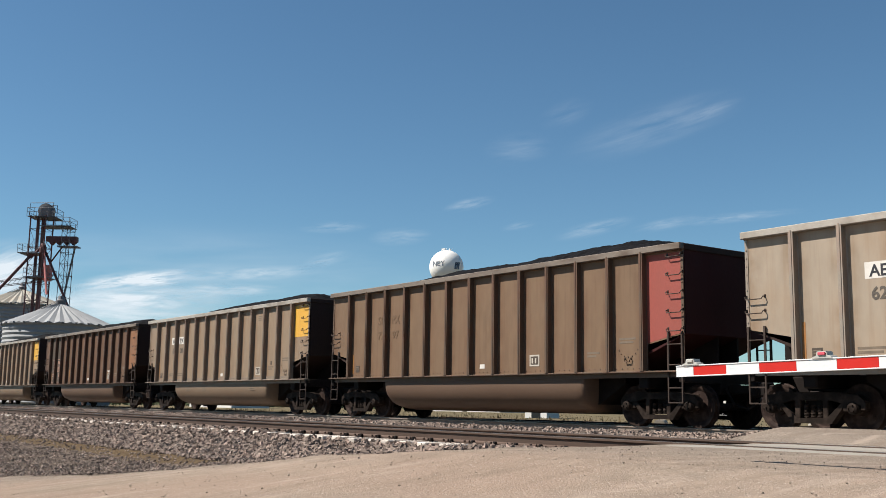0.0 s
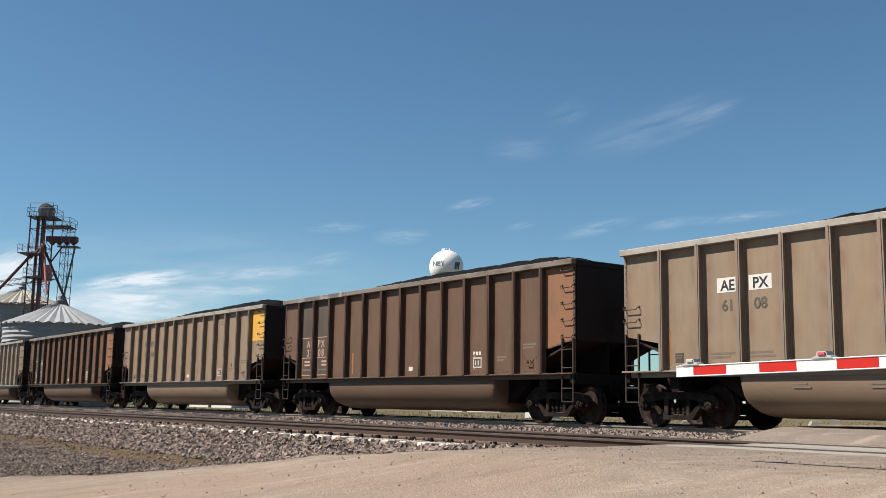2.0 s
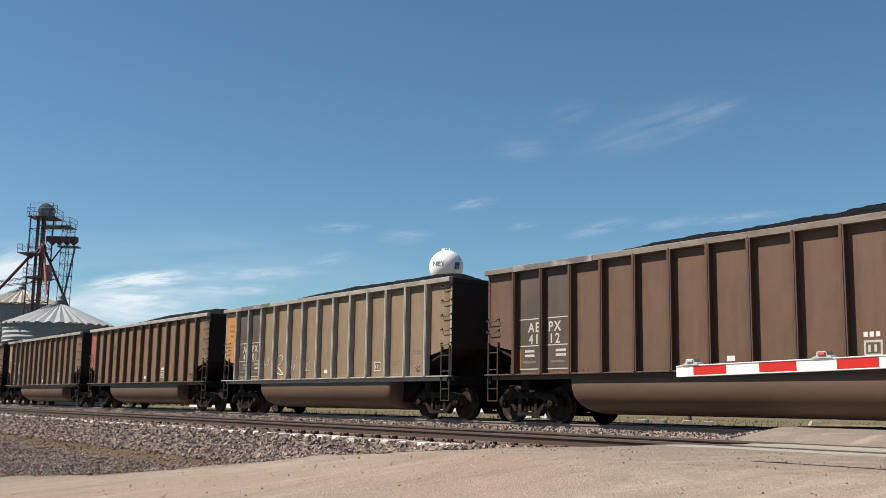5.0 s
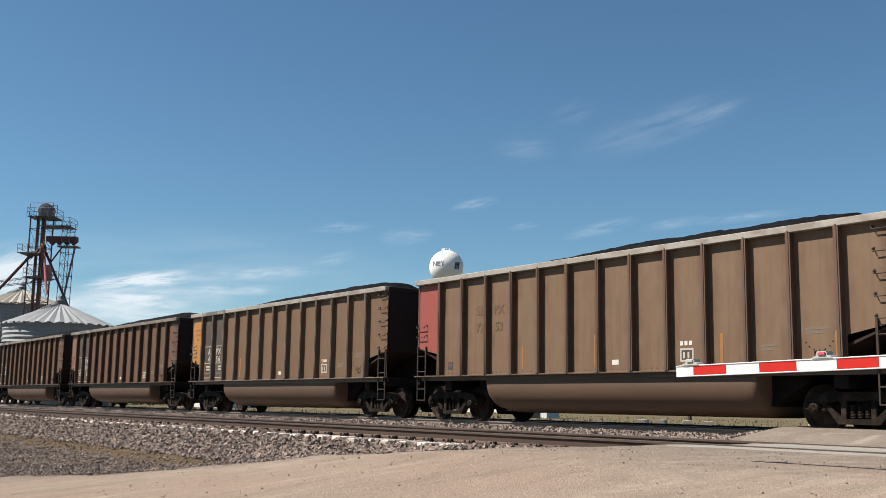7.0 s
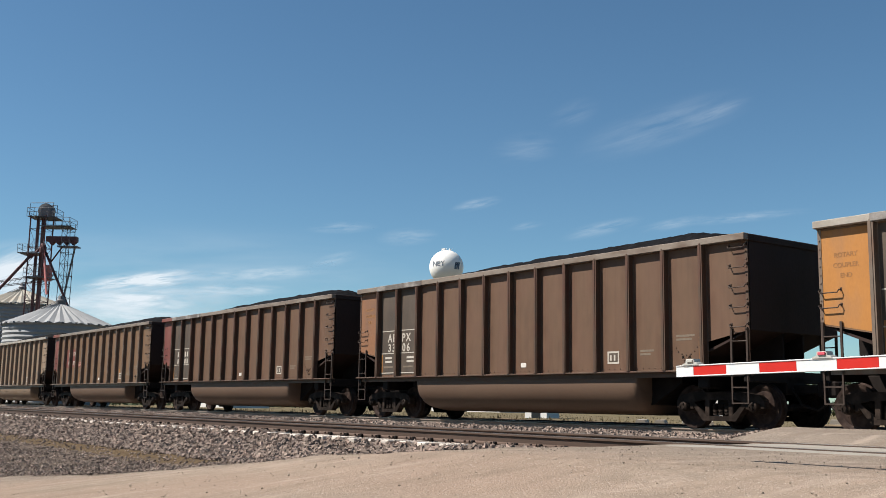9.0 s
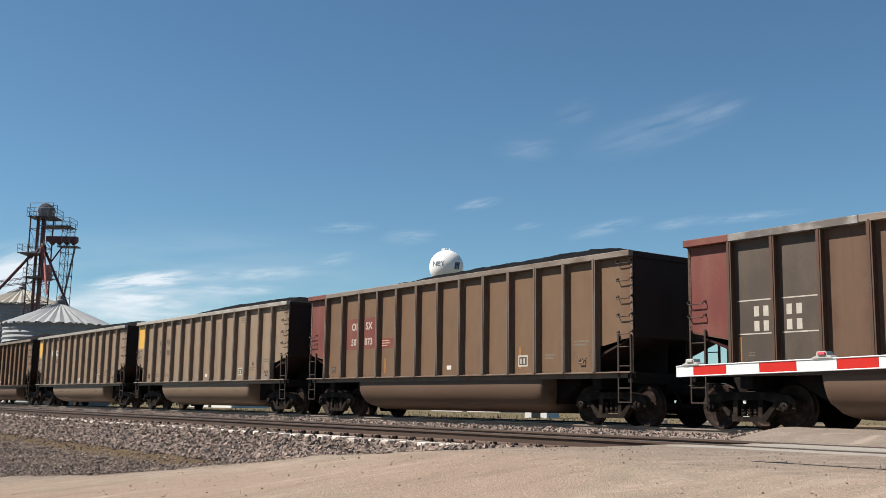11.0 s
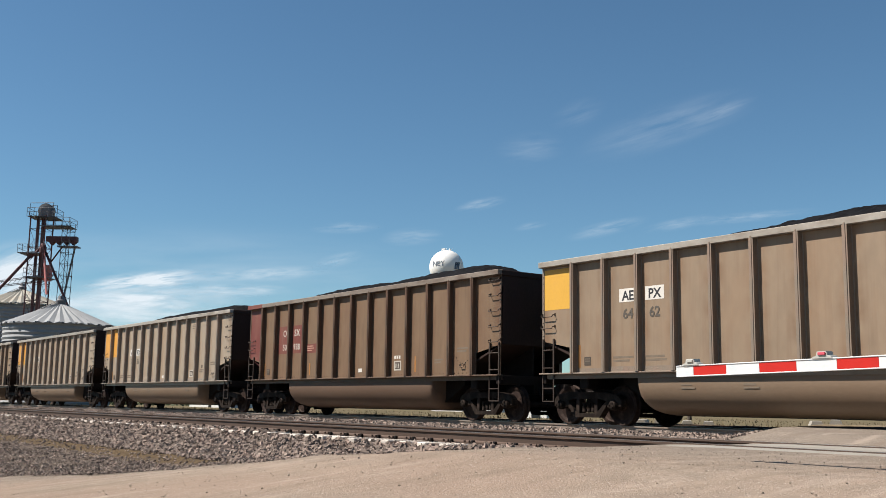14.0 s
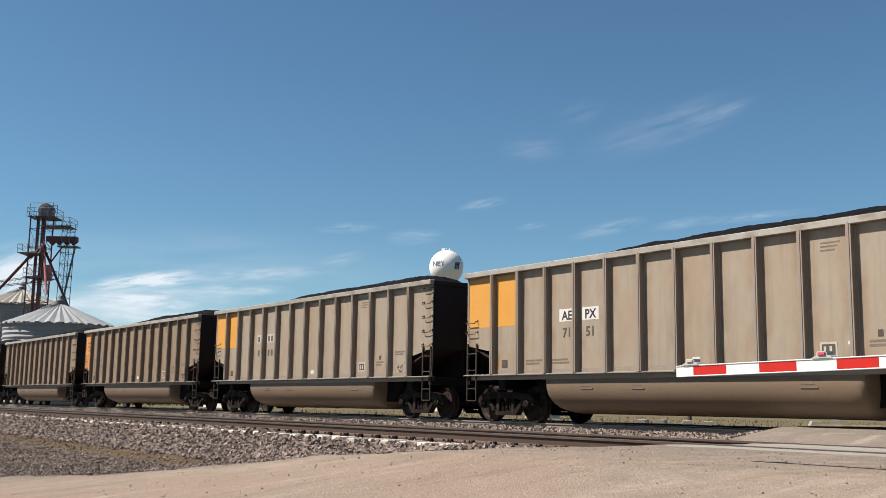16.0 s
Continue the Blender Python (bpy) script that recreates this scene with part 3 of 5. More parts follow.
def tub_end_bm(bm):
    """Dark slope sheet and centre sill from the tub towards the coupler."""
    box(bm, 0.0, 3.6, -0.35, 0.35, 0.72, 1.08, 0.02)
    box(bm, 1.14, 1.44, -1.35, 1.35, 0.82, 1.10, 0.03)
    box(bm, 0.0, 0.16, -1.5, 1.5, 0.95, 1.18, 0.01)
    for y in (-0.35, 0.31):
        prism(bm, [(0.05, y, 1.1), (1.25, y, 1.1), (1.25, y, 1.5), (0.05, y, 1.95)], (0, 0.04, 0))


def grab_bm(bm):
    """A drop grab iron, 0.42 long, standing 8 cm off the sheet."""
    tube(bm, [(0, 0, 0.06), (0, -0.075, 0.05), (0.025, -0.085, 0), (0.395, -0.085, 0), (0.42, -0.075, 0.05), (0.42, 0, 0.06)], 0.012, 5)
    for x in (0, 0.42):
        box(bm, x - 0.02, x + 0.02, -0.012, 0, 0.03, 0.09, 0)


def ladder_bm(bm):
    """Two stiles and rungs across an end cut-out."""
    for x in (0.0, 0.38):
        box(bm, x - 0.022, x + 0.022, -0.01, 0.02, 1.1, 2.02, 0)
    for z in (1.32, 1.75):
        tube(bm, [(0, 0, z), (0.38, 0, z)], 0.014, 5)


def stirrup_bm(bm):
    for x in (0.0, 0.38):
        box(bm, x - 0.016, x + 0.016, -0.01, 0.012, 0.52, 1.12, 0)
    for z in (0.53, 0.84):
        box(bm, 0, 0.38, -0.01, 0.012, z - 0.014, z + 0.014, 0)


def corner_bm(bm):
    """A riveted corner angle."""
    box(bm, 0, 0.07, -0.012, 0, 1.1, TOP - 0.15, 0)
    z = 1.3
    while z < TOP - 0.2:
        box(bm, 0.022, 0.05, -0.026, -0.01, z - 0.014, z + 0.014, 0.005)
        z += 0.16


def rivets_bm(bm):
    for k in range(len(POSTS) - 1):
        for j in range(5):
            x = POSTS[k] + 0.16 + j * 0.17
            box(bm, x - 0.012, x + 0.012, -0.010, 0, 1.25, 1.275, 0.004)


def bolts_bm(bm):
    """A curved row of bolts over a small drop bracket near an end of the side."""
    for j in range(7):
        a = radians(200 + 140 * j / 6)
        x, z = 0.30 * math.cos(a), 0.46 + 0.30 * math.sin(a) * 0.8
        box(bm, x - 0.012, x + 0.012, -0.014, 0, z - 0.012, z + 0.012, 0.004)


def bracket_bm(bm):
    tube(bm, [(-0.12, 0, 0.10), (-0.12, -0.05, 0.09), (-0.10, -0.07, 0.0), (0.10, -0.07, 0.0), (0.12, -0.05, 0.09), (0.12, 0, 0.10)], 0.018, 6)
    for x in (-0.12, 0.12):
        box(bm, x - 0.03, x + 0.03, -0.012, 0, 0.06, 0.14, 0)


def coupler_bm(bm):
    box(bm, -0.62, 0.1, -0.09, 0.09, 0.74, 0.92, 0.02)
    box(bm, -0.80, -0.56, -0.17, 0.15, 0.66, 1.0, 0.05)
    tube(bm, [(-0.05, -0.25, 0.85), (-0.3, -0.28, 0.5), (-0.6, -0.2, 0.42), (-0.8, -0.12, 0.55)], 0.03, 6)


def truck_bm(bm):
    """Bolster and brake beams across the truck."""
    box(bm, -0.17, 0.17, -0.95, 0.95, 0.42, 0.78, 0.04)
    for s in (-0.42, 0.42):
        box(bm, s - 0.04, s + 0.04, -0.7, 0.7, 0.32, 0.42, 0.01)


def frame_bm(bm):
    """A cast side frame: top member, sloping compression arms, tension member and pedestals, open beside the springs."""
    y0, y1 = -0.09, 0.09
    top = [(-1.10, 0.60), (-0.98, 0.70), (-0.55, 0.76), (0.55, 0.76), (0.98, 0.70), (1.10, 0.60), (1.08, 0.52), (0.72, 0.53), (0.42, 0.60), (-0.42, 0.60), (-0.72, 0.53), (-1.08, 0.52)]
    prism(bm, [(x, y0, z) for x, z in top], (0, y1 - y0, 0))
    low = [(-0.72, 0.54), (-0.62, 0.54), (-0.32, 0.27), (0.32, 0.27), (0.62, 0.54), (0.72, 0.54), (0.42, 0.17), (-0.42, 0.17)]
    prism(bm, [(x, y0, z) for x, z in low], (0, y1 - y0, 0))
    for s in (-1, 1):
        box(bm, *sorted((s * 0.24, s * 0.36)), y0, y1, 0.26, 0.62, 0.015)
        box(bm, *sorted((s * 0.66, s * 0.76)), y0, y1, 0.40, 0.56, 0.015)
        box(bm, *sorted((s * 1.02, s * 1.12)), y0, y1, 0.42, 0.58, 0.015)


def springs_bm(bm):
    for x in (-0.15, 0.0, 0.15):
        prof = []
        for k in range(9):
            z = 0.28 + k * 0.028
            prof += [(0.052, z), (0.066, z + 0.014)]
        lathe(bm, prof, 10, 'z', (x, 0, 0))


def wheelset_bm(bm):
    """An axle with two flanged, dished wheels."""
    lathe(bm, [(0.08, -1.12), (0.08, 1.12)], 10, 'y')
    for s in (-1, 1):
        prof = [(0.14, 0.84), (0.15, 0.80), (0.33, 0.785), (0.39, 0.815), (0.45, 0.82), (0.457, 0.80), (0.457, 0.74), (0.485, 0.72), (0.485, 0.69), (0.40, 0.685), (0.36, 0.715), (0.16, 0.74), (0.12, 0.68)]
        lathe(bm, [(r, s * h) for r, h in prof], 28, 'y')
        for k in range(3):
            a = 2 * math.pi * k / 3
            c, d = 0.24 * math.sin(a), 0.24 * math.cos(a)
            box(bm, c - 0.03, c + 0.03, *sorted((s * 0.785, s * 0.80)), d - 0.03, d + 0.03, 0.005)


def cap_bm(bm):
    lathe(bm, [(0.11, 0.0), (0.115, -0.10), (0.10, -0.16), (0.06, -0.18)], 14, 'y')
    for k in range(3):
        a = 2 * math.pi * k / 3 + 0.4
        box(bm, 0.06 * math.sin(a) - 0.014, 0.06 * math.sin(a) + 0.014, -0.20, -0.17, 0.06 * math.cos(a) - 0.014, 0.06 * math.cos(a) + 0.014, 0)


def brake_bm(bm):
    lathe(bm, [(0.13, -0.25), (0.16, -0.2), (0.16, 0.2), (0.10, 0.28)], 14, 'x', (0, 0, 0))
    tube(bm, [(0.28, 0, 0), (0.8, 0, -0.05)], 0.02, 6)


def coal_mesh(seed):
    """A heap of coal that peaks towards the car's front end."""
    rng = random.Random(seed)
    nx, ny = 130, 24
    x0, x1, w = 0.35, BODY_LEN - 0.3, 1.44
    lift = rng.uniform(-0.05, 0.05)
    start = rng.uniform(2.3, 3.0)
    crest = [(0.3, -0.5), (start, -0.14), (start + 1.2, 0.26 + lift), (5.6, 0.35 + lift), (8.0, 0.38 - lift), (10.5, 0.40 + lift), (12.3, 0.42 + lift), (13.1, 0.32), (14.2, -0.25)]
    bm = bmesh.new()
    rows = []
    for i in range(nx + 1):
        x = x0 + (x1 - x0) * i / nx
        top = line(x, crest)
        row = []
        for j in range(ny + 1):
            y = -w + 2 * w * j / ny
            z = TOP + top - (0.16 + 0.62 * max(0.0, top + 0.1)) * (abs(y) / w) ** 1.9
            z += 0.035 * noise.noise((x * 1.3, y * 1.3, seed)) + 0.025 * noise.noise((x * 5, y * 5, seed + 4)) + 0.02 * rng.uniform(-1, 1)
            row.append(bm.verts.new((x, y, z)))
        rows.append(row)
    for a, b in zip(rows, rows[1:]):
        for j in range(ny):
            bm.faces.new((a[j], b[j], b[j + 1], a[j + 1]))
    low = [bm.verts.new((x, y, TOP - 0.9)) for x, y in ((x0, -w), (x1, -w), (x1, w), (x0, w))]
    bm.faces.new(low)
    bm.faces.new([low[0], low[1]] + [r[0] for r in rows[::-1]])
    bm.faces.new([low[2], low[3]] + [r[-1] for r in rows])
    bm.faces.new([low[3], low[0]] + rows[0])
    bm.faces.new([low[1], low[2]] + rows[-1][::-1])
    return mesh_of("coal_load", bm, COAL)


# One row a car from the front of the train: finish, rear panel, front panel, marks style, mark, number, tub colour
CARS = [
    ("silver", None, None, "boxed", "AEPX", "6214"),
    ("brown", None, RED, "faint", "SEPX", "7297"),
    ("tan", None, YELLOW, "boxed", "AEPX", "6108"),
    ("dark", None, "rust", "peach", "AEPX", "3708"),
    ("tan", None, YELLOW, "grey", "AEPX", "5668"),
    ("dark", None, "rust", "white", "AEPX", "4112"),
    ("pale", ORANGE, None, "white", "AEPX", "4201"),
    ("brown", RED, None, "faint", "SEPX", "7253"),
    ("olive", ORANGE, None, "white", "AEPX", "4556"),
    ("dark", "rust", None, "white", "AEPX", "3306"),
    ("dark", MAROON, None, "whitebars", "", ""),
    ("olive", MAROON, None, "maroon", "OPSX", "507873"),
    ("tan", YELLOW, None, "grey", "AEPX", "5470"),
    ("tan", YELLOW, None, "boxed", "AEPX", "6462"),
    ("brown", MAROON, None, "maroon", "OPSX", "507938"),
    ("silver", "orange2", None, "boxed", "AEPX", "7151"),
    ("silver", "orange2", None, "boxbars", "", ""),
    ("tan", AMBER_END, None, "bars", "", ""),
    ("tan", None, None, "bars", "", ""),
    ("brown", None, YELLOW, "bars", "", ""),
    ("tan", YELLOW, None, "bars", "", ""),
]
RUST = material("rusty_orange_stain", (0.195, 0.091, 0.044), 0.65, 0.0, 0.2, 1.6, 30, 0.05, (1, 1, 0.5), (0.118, 0.065, 0.042), 0.8)
WORDS = {"pale": "pale brown dusty steel", "silver": "pale dusty aluminium", "tan": "tan dust-covered aluminium", "brown": "brown dust-covered steel", "dark": "dark brown rusty steel", "olive": "olive-brown dusty steel"}
trains, coals, wheels = [], [], []
FACE = -HALF + 0.13                      # the side sheet's outer face


def sheet(name, mat, x0, x1, z0, z1, parent, label="", out=0.003, low=None, face=FACE):
    """A painted plate just proud of the side sheet; low: a sloping lower edge."""
    bm = bmesh.new()
    ring = [(x0, z0), (x1, low if low else z0), (x1, z1), (x0, z1)]
    prism(bm, [(x, -out, z) for x, z in ring], (0, out + 0.002, 0))
    return part(name, bm, mat, parent, label, at=(0, face, 0))


def word(text, size, mat, x, z, parent, out=0.0045, spacing=1.0):
    part("lettering", lettering(text, size, mat, spacing), mat, parent, at=(x, FACE - out, z))


def bars(mat, x, z, widths, parent, h=0.045, gap=0.075, out=0.0025, face=FACE):
    for i, w in enumerate(widths):
        sheet("stencil_bar", mat, x, x + w, z - i * gap, z - i * gap + h, parent, out=out, face=face)


def build_marks(car, style, mark, number, kind):
    P = POSTS
    mid = lambda k: (P[k] + P[k + 1]) / 2 + 0.02
    drop, on = (0.33, 1) if number == "7151" or style == "boxbars" else (0.0, 0)
    if style == "boxed":
        for k, t, d, s in ((1 + on, mark[:2], number[:2], 0.14), (2 + on, mark[2:], number[2:], -0.10)):
            x = mid(k) + s
            sheet("mark_plate", WHITE_CLEAN, x - 0.27, x + 0.27, 2.75 - drop, 3.05 - drop, car, "white reporting mark decal")
            word(t, 0.21, BLACK, x, 2.79 - drop, car)
            word(d, 0.22, GREY_INK, x, 2.38 - drop, car)
    elif style == "boxbars":
        for k, s in ((2, 0.14), (3, -0.10)):
            x = mid(k) + s
            sheet("mark_plate", WHITE, x - 0.27, x + 0.27, 2.51, 2.81, car, "white reporting mark decal")
            for b in (-0.2, 0.04):
                bars(GREY_INK, x + b, 2.55, (0.14,), car, 0.2, out=0.0055)
                bars(GREY_INK, x + b, 2.04, (0.14,), car, 0.22)
    elif style in ("grey", "faint"):
        ink = GREY_INK if style == "grey" else FAINT_DARK
        for k, t, d, s in ((1, mark[:2], number[:2], 0.14), (2, mark[2:], number[2:], -0.10)):
            word(t, 0.24, ink, mid(k) + s, 2.76, car)
            word(d, 0.23, ink, mid(k) + s, 2.32, car)
    elif style in ("white", "peach", "whitebars"):
        ink = PINK if style == "peach" else WHITE
        for k in (0, 1):
            sheet("dark_panel", PANEL, P[k] + 0.07, P[k + 1] - 0.07, 1.26, 3.72, car, "dark brown painted panel")
            for z in (2.53, 1.87, 1.30):
                sheet("panel_line", ink, P[k] + 0.09, P[k + 1] - 0.09, z, z + 0.025, car, out=0.0055)
        for k, t, d, s in ((0, mark[:2], number[:2], 0.12), (1, mark[2:], number[2:], -0.16)):
            if style == "whitebars":
                for b in (-0.17, 0.05):
                    bars(ink, mid(k) + s + b, 2.22, (0.12, 0.12), car, 0.2, 0.29, 0.0055)
                continue
            word(t, 0.23, ink, mid(k) + s, 2.22, car, spacing=1.25)
            word(d, 0.23, ink, mid(k) + s, 1.93, car, spacing=1.35)
            word(("LD LMT", "241700")[k], 0.085, ink, mid(k) + (0.12 if not k else -0.02), 1.72, car) if number == "4201" else None
            word(("LT WT", "44300")[k], 0.085, ink, mid(k) + (0.10 if not k else 0.0), 1.58, car) if number == "4201" else None
            bars(ink, mid(k) - 0.22 + (0.10 if k else 0), 1.72, (0.36, 0.36), car, 0.06, 0.11, 0.0055) if number != "4201" else None
            bars(FAINT, mid(k) - 0.30, 1.46, (0.5,), car, 0.05, out=0.0055)
        sheet("panel_edge", ink, P[2] - 0.12, P[2] - 0.095, 1.30, 2.53, car, out=0.0055)
    elif style == "maroon":
        for k, t, d, s in ((1, mark[:2], number[:3], 0.12), (2, mark[2:], number[3:], -0.12)):
            sheet("maroon_panel", MAROON, P[k] + (0.10 if k == 1 else 0.08), P[k + 1] - 0.07, 2.07, 3.02, car, "maroon painted panel")
            word(t, 0.22, WHITE, mid(k) + s, 2.66, car, spacing=1.08)
            word(d, 0.20, WHITE, mid(k) + s, 2.19, car, spacing=1.08)
        sheet("maroon_plate", MAROON, P[3] + 0.10, P[4] - 0.22, 2.05, 2.35, car, "small maroon data plate")
        bars(PINK, P[3] + 0.14, 2.26, (0.4, 0.45, 0.3), car, 0.03, 0.07, 0.0055)
    elif style == "bars":
        for k in (0, 1):
            bars(WHITE if kind == "dark" else FAINT, P[k] + 0.3, 2.25, (0.14, 0.14, 0.14), car, 0.18, 0.28)
            bars(WHITE if kind == "dark" else FAINT, P[k] + 0.58, 2.25, (0.14, 0.14, 0.14), car, 0.18, 0.28)
    if style in ("boxed", "grey"):
        bars(FAINT, P[1] + 0.2, 1.50, (0.62, 0.5), car)
        bars(FAINT, P[2] + 0.15, 1.50, (0.55, 0.6), car)


def build_car(k):
    kind, rear, front, style, mark, number = CARS[k]
    rng = random.Random(100 + k)
    body, post = BODY[kind], POST[kind]
    chord = CHORD if kind in ("silver", "tan") or k in (6, 7, 8) else CHORD_BROWN
    car = empty("coal_car")
    say = {id(RED): "red", id(YELLOW): "yellow", id(ORANGE): "orange", id(MAROON): "maroon", id(AMBER_END): "bright orange", "rust": "rusty orange", "orange2": "orange"}
    words = f"{WORDS[kind]} coal gondola"
    for panel, end in ((rear, "rear"), (front, "front")):
        if panel:
            words += f" with a {say[panel if isinstance(panel, str) else id(panel)]} {end} panel"
    tagged(car, words, "coal car", "coal cars of the train")
    for s, name in ((1, "side_sheet"), (-1, "side_sheet")):
        ob = part(name, shared("side_sheet", body, side_bm), body, car, at=(0, s * FACE, 0))
        ob.scale.y = s
        ob = part("top_chord", shared("top_chord", chord, chord_bm), chord, car, at=(0, -s * HALF + s * 0.0, 0))
        ob.scale.y = s
        ob = part("side_sill", shared("side_sill", post, sill_bm), post, car, at=(0, s * (FACE - 0.125), 0))
        ob.scale.y = s
        for x in POSTS:
            ob = part("side_post", shared("side_post", post, post_bm), post, car, at=(x, s * FACE, 0))
            ob.scale.y = s
        for e, sx in ((0.0, 1), (BODY_LEN, -1)):
            ob = part("corner_angle", shared("corner_angle", post, corner_bm), post, car, at=(e, s * FACE, 0))
            ob.scale.x, ob.scale.y = sx, s
            for name, build in (("ladder", ladder_bm), ("stirrup_step", stirrup_bm)):
                ob = part(name, shared(name, GRAB, build), GRAB, car, at=(e + sx * 0.05, s * (FACE - 0.035), 0))
                ob.scale.x, ob.scale.y = sx, s
            heights = (3.62, 3.22, 2.82, 2.42, 2.03) if (sx < 0) == (s > 0) else (2.55, 2.27)
            for z in heights:
                ob = part("grab_iron", shared("grab_iron", GRAB, grab_bm), GRAB, car, at=(e + sx * 0.02, s * FACE, z))
                ob.scale.x, ob.scale.y = sx, s
        ob = part("rivet_row", shared("rivet_row", post, rivets_bm), post, car, at=(0, s * FACE, 0))
        ob.scale.y = s
        ob["kind"] = "stuff"
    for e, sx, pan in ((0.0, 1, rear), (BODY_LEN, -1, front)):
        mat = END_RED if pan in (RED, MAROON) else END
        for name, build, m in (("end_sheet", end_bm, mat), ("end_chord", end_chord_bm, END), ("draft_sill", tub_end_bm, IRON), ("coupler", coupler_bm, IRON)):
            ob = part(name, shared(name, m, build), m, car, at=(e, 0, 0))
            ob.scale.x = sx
        # hopper ends coloured black to give the deep shade between tub and truck
        ob = part("slope_hopper", shared("slope_hopper", IRON, slope_bm), IRON, car, "sloping hopper end with its shade put in as black", at=(e, 0, 0))
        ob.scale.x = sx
    belly = TUB_TAN if kind in ("silver", "tan") else TUB
    part("tub", shared("tub", belly, tub_bm, True), belly, car, "rounded belly between the trucks")
    part("brake_cylinder", shared("brake_cylinder", IRON, brake_bm), IRON, car, at=(0.75, -0.7, 1.35))
    for cx in (1.12, BODY_LEN - 1.12):
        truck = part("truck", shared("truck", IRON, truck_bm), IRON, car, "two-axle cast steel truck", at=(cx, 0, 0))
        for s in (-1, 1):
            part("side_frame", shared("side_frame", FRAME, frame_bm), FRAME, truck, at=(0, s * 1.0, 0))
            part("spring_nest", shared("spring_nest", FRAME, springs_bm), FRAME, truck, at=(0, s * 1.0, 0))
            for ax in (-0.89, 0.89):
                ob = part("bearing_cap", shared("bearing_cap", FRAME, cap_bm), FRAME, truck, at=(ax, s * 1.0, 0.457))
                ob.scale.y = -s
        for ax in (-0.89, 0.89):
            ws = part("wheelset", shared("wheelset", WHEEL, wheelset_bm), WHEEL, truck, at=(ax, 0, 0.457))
            wheels.append((ws, ax))
    # painted end panels
    P, E = POSTS, BODY_LEN
    if rear in (RED, MAROON, ORANGE, AMBER_END) or rear == "rust":
        mat = RUST if rear == "rust" else rear
        sheet("end_panel", mat, 0.07, P[0] - 0.07, CUT_OUT + 0.02, 3.72, car, low=CUT_IN + 0.04)
        if rear == MAROON:
            bm = bmesh.new()
            box(bm, -0.024, 1.15, -0.014, 0.134, TOP - 0.145, TOP + 0.004, 0.01)
            part("chord_paint", bm, rear, car, at=(0, -HALF, 0))
        elif rear != RED:
            for i, t in enumerate(("ROTARY", "COUPLER", "END")):
                word(t, 0.085, FADED, 0.56, 3.20 - 0.19 * i, car)
    elif rear == YELLOW:
        sheet("end_panel", rear, 0.07, P[0] - 0.07, 2.72, 3.70, car)
    elif rear == "orange2":
        sheet("end_panel", AMBER, 0.07, P[0] - 0.07, 2.42, 3.72, car, "yellow-orange painted end panel")
        sheet("end_panel", AMBER, P[0] + 0.07, P[1] - 0.07, 2.42, 3.72, car, "yellow-orange painted end panel")
    if front == RED:
        sheet("end_panel", front, P[-1] + 0.07, E - 0.07, CUT_IN + 0.04, 3.72, car, low=CUT_OUT + 0.02)
    elif front == "rust":
        sheet("end_panel", RUST, P[-1] + 0.07, E - 0.07, CUT_IN + 0.04, 3.72, car, low=CUT_OUT + 0.02)
    elif front == YELLOW:
        sheet("end_panel", front, P[-1] + 0.07, E - 0.07, 2.62, 3.70, car)
    build_marks(car, style, mark, number, kind)
    if style in ("white", "peach", "whitebars"):
        bm = bmesh.new()
        box(bm, P[0], P[2] + rng.uniform(0.0, 0.9), -0.024, 0.132, TOP - 0.15, TOP + 0.003, 0.01)
        part("chord_patch", bm, CHORD_DARK, car, "dark grimy stretch of the top chord", at=(0, -HALF, 0))
    part("bolt_row", shared("bolt_row", post, bolts_bm), post, car, at=(P[11] + 0.52, FACE, 1.30))["kind"] = "stuff"
    part("drop_bracket", shared("drop_bracket", post, bracket_bm), post, car, "small drop bracket", at=(P[11] + 0.52, FACE, 1.42)).scale = (0.75, 0.75, 0.75)
    sheet("builder_plate", PANEL, P[0] + 0.30, P[0] + 0.52, 1.36, 1.56, car, "small dark data plate", out=0.005)
    bars(FAINT, P[0] + 0.33, 1.50, (0.16, 0.16), car, 0.02, 0.05, 0.0075)
    if kind in ("silver", "tan"):
        bars(FAINT, P[9] + 0.36, 3.48, (0.42, 0.36, 0.30), car, 0.03, 0.07)
        sheet("placard", PANEL, P[10] + 0.42, P[10] + 0.52, 1.72, 1.84, car, "small dark placard", out=0.006)
        sheet("warning_mark", WHITE_CLEAN, P[9] + 0.86, P[9] + 0.91, 1.60, 1.66, car, out=0.005)
        for px in (4.3, 5.9, 10.2):
            bars(FAINT, px, 0.96, (0.44, 0.30, 0.38), car, 0.03, 0.07, 0.004, -1.438)
    # small stencils and reflective strips on the side
    x = P[8 if kind == "brown" else 9] + 0.28
    sheet("stencil_frame", WHITE, x, x + 0.36, 1.38, 1.66, car, out=0.005)
    sheet("stencil_centre", PANEL, x + 0.04, x + 0.32, 1.42, 1.62, car, out=0.007)
    bars(WHITE, x + 0.08, 1.45, (0.05,), car, 0.13, out=0.009)
    bars(WHITE, x + 0.20, 1.45, (0.05,), car, 0.13, out=0.009)
    sheet("data_plate", WHITE_CLEAN, P[6] + 0.35, P[6] + 0.55, 1.36, 1.47, car, out=0.005)
    bars(FAINT, P[11] + 0.25, 1.9, (0.5, 0.42), car)
    bars(FAINT, P[10] + 0.25, 1.62, (0.4, 0.3), car)
    if k in (3, 5, 7, 8, 14):
        for b in (0.0, 0.12, 0.24):
            bars(WHITE_CLEAN, x + b, 1.72, (0.08,), car, 0.09)
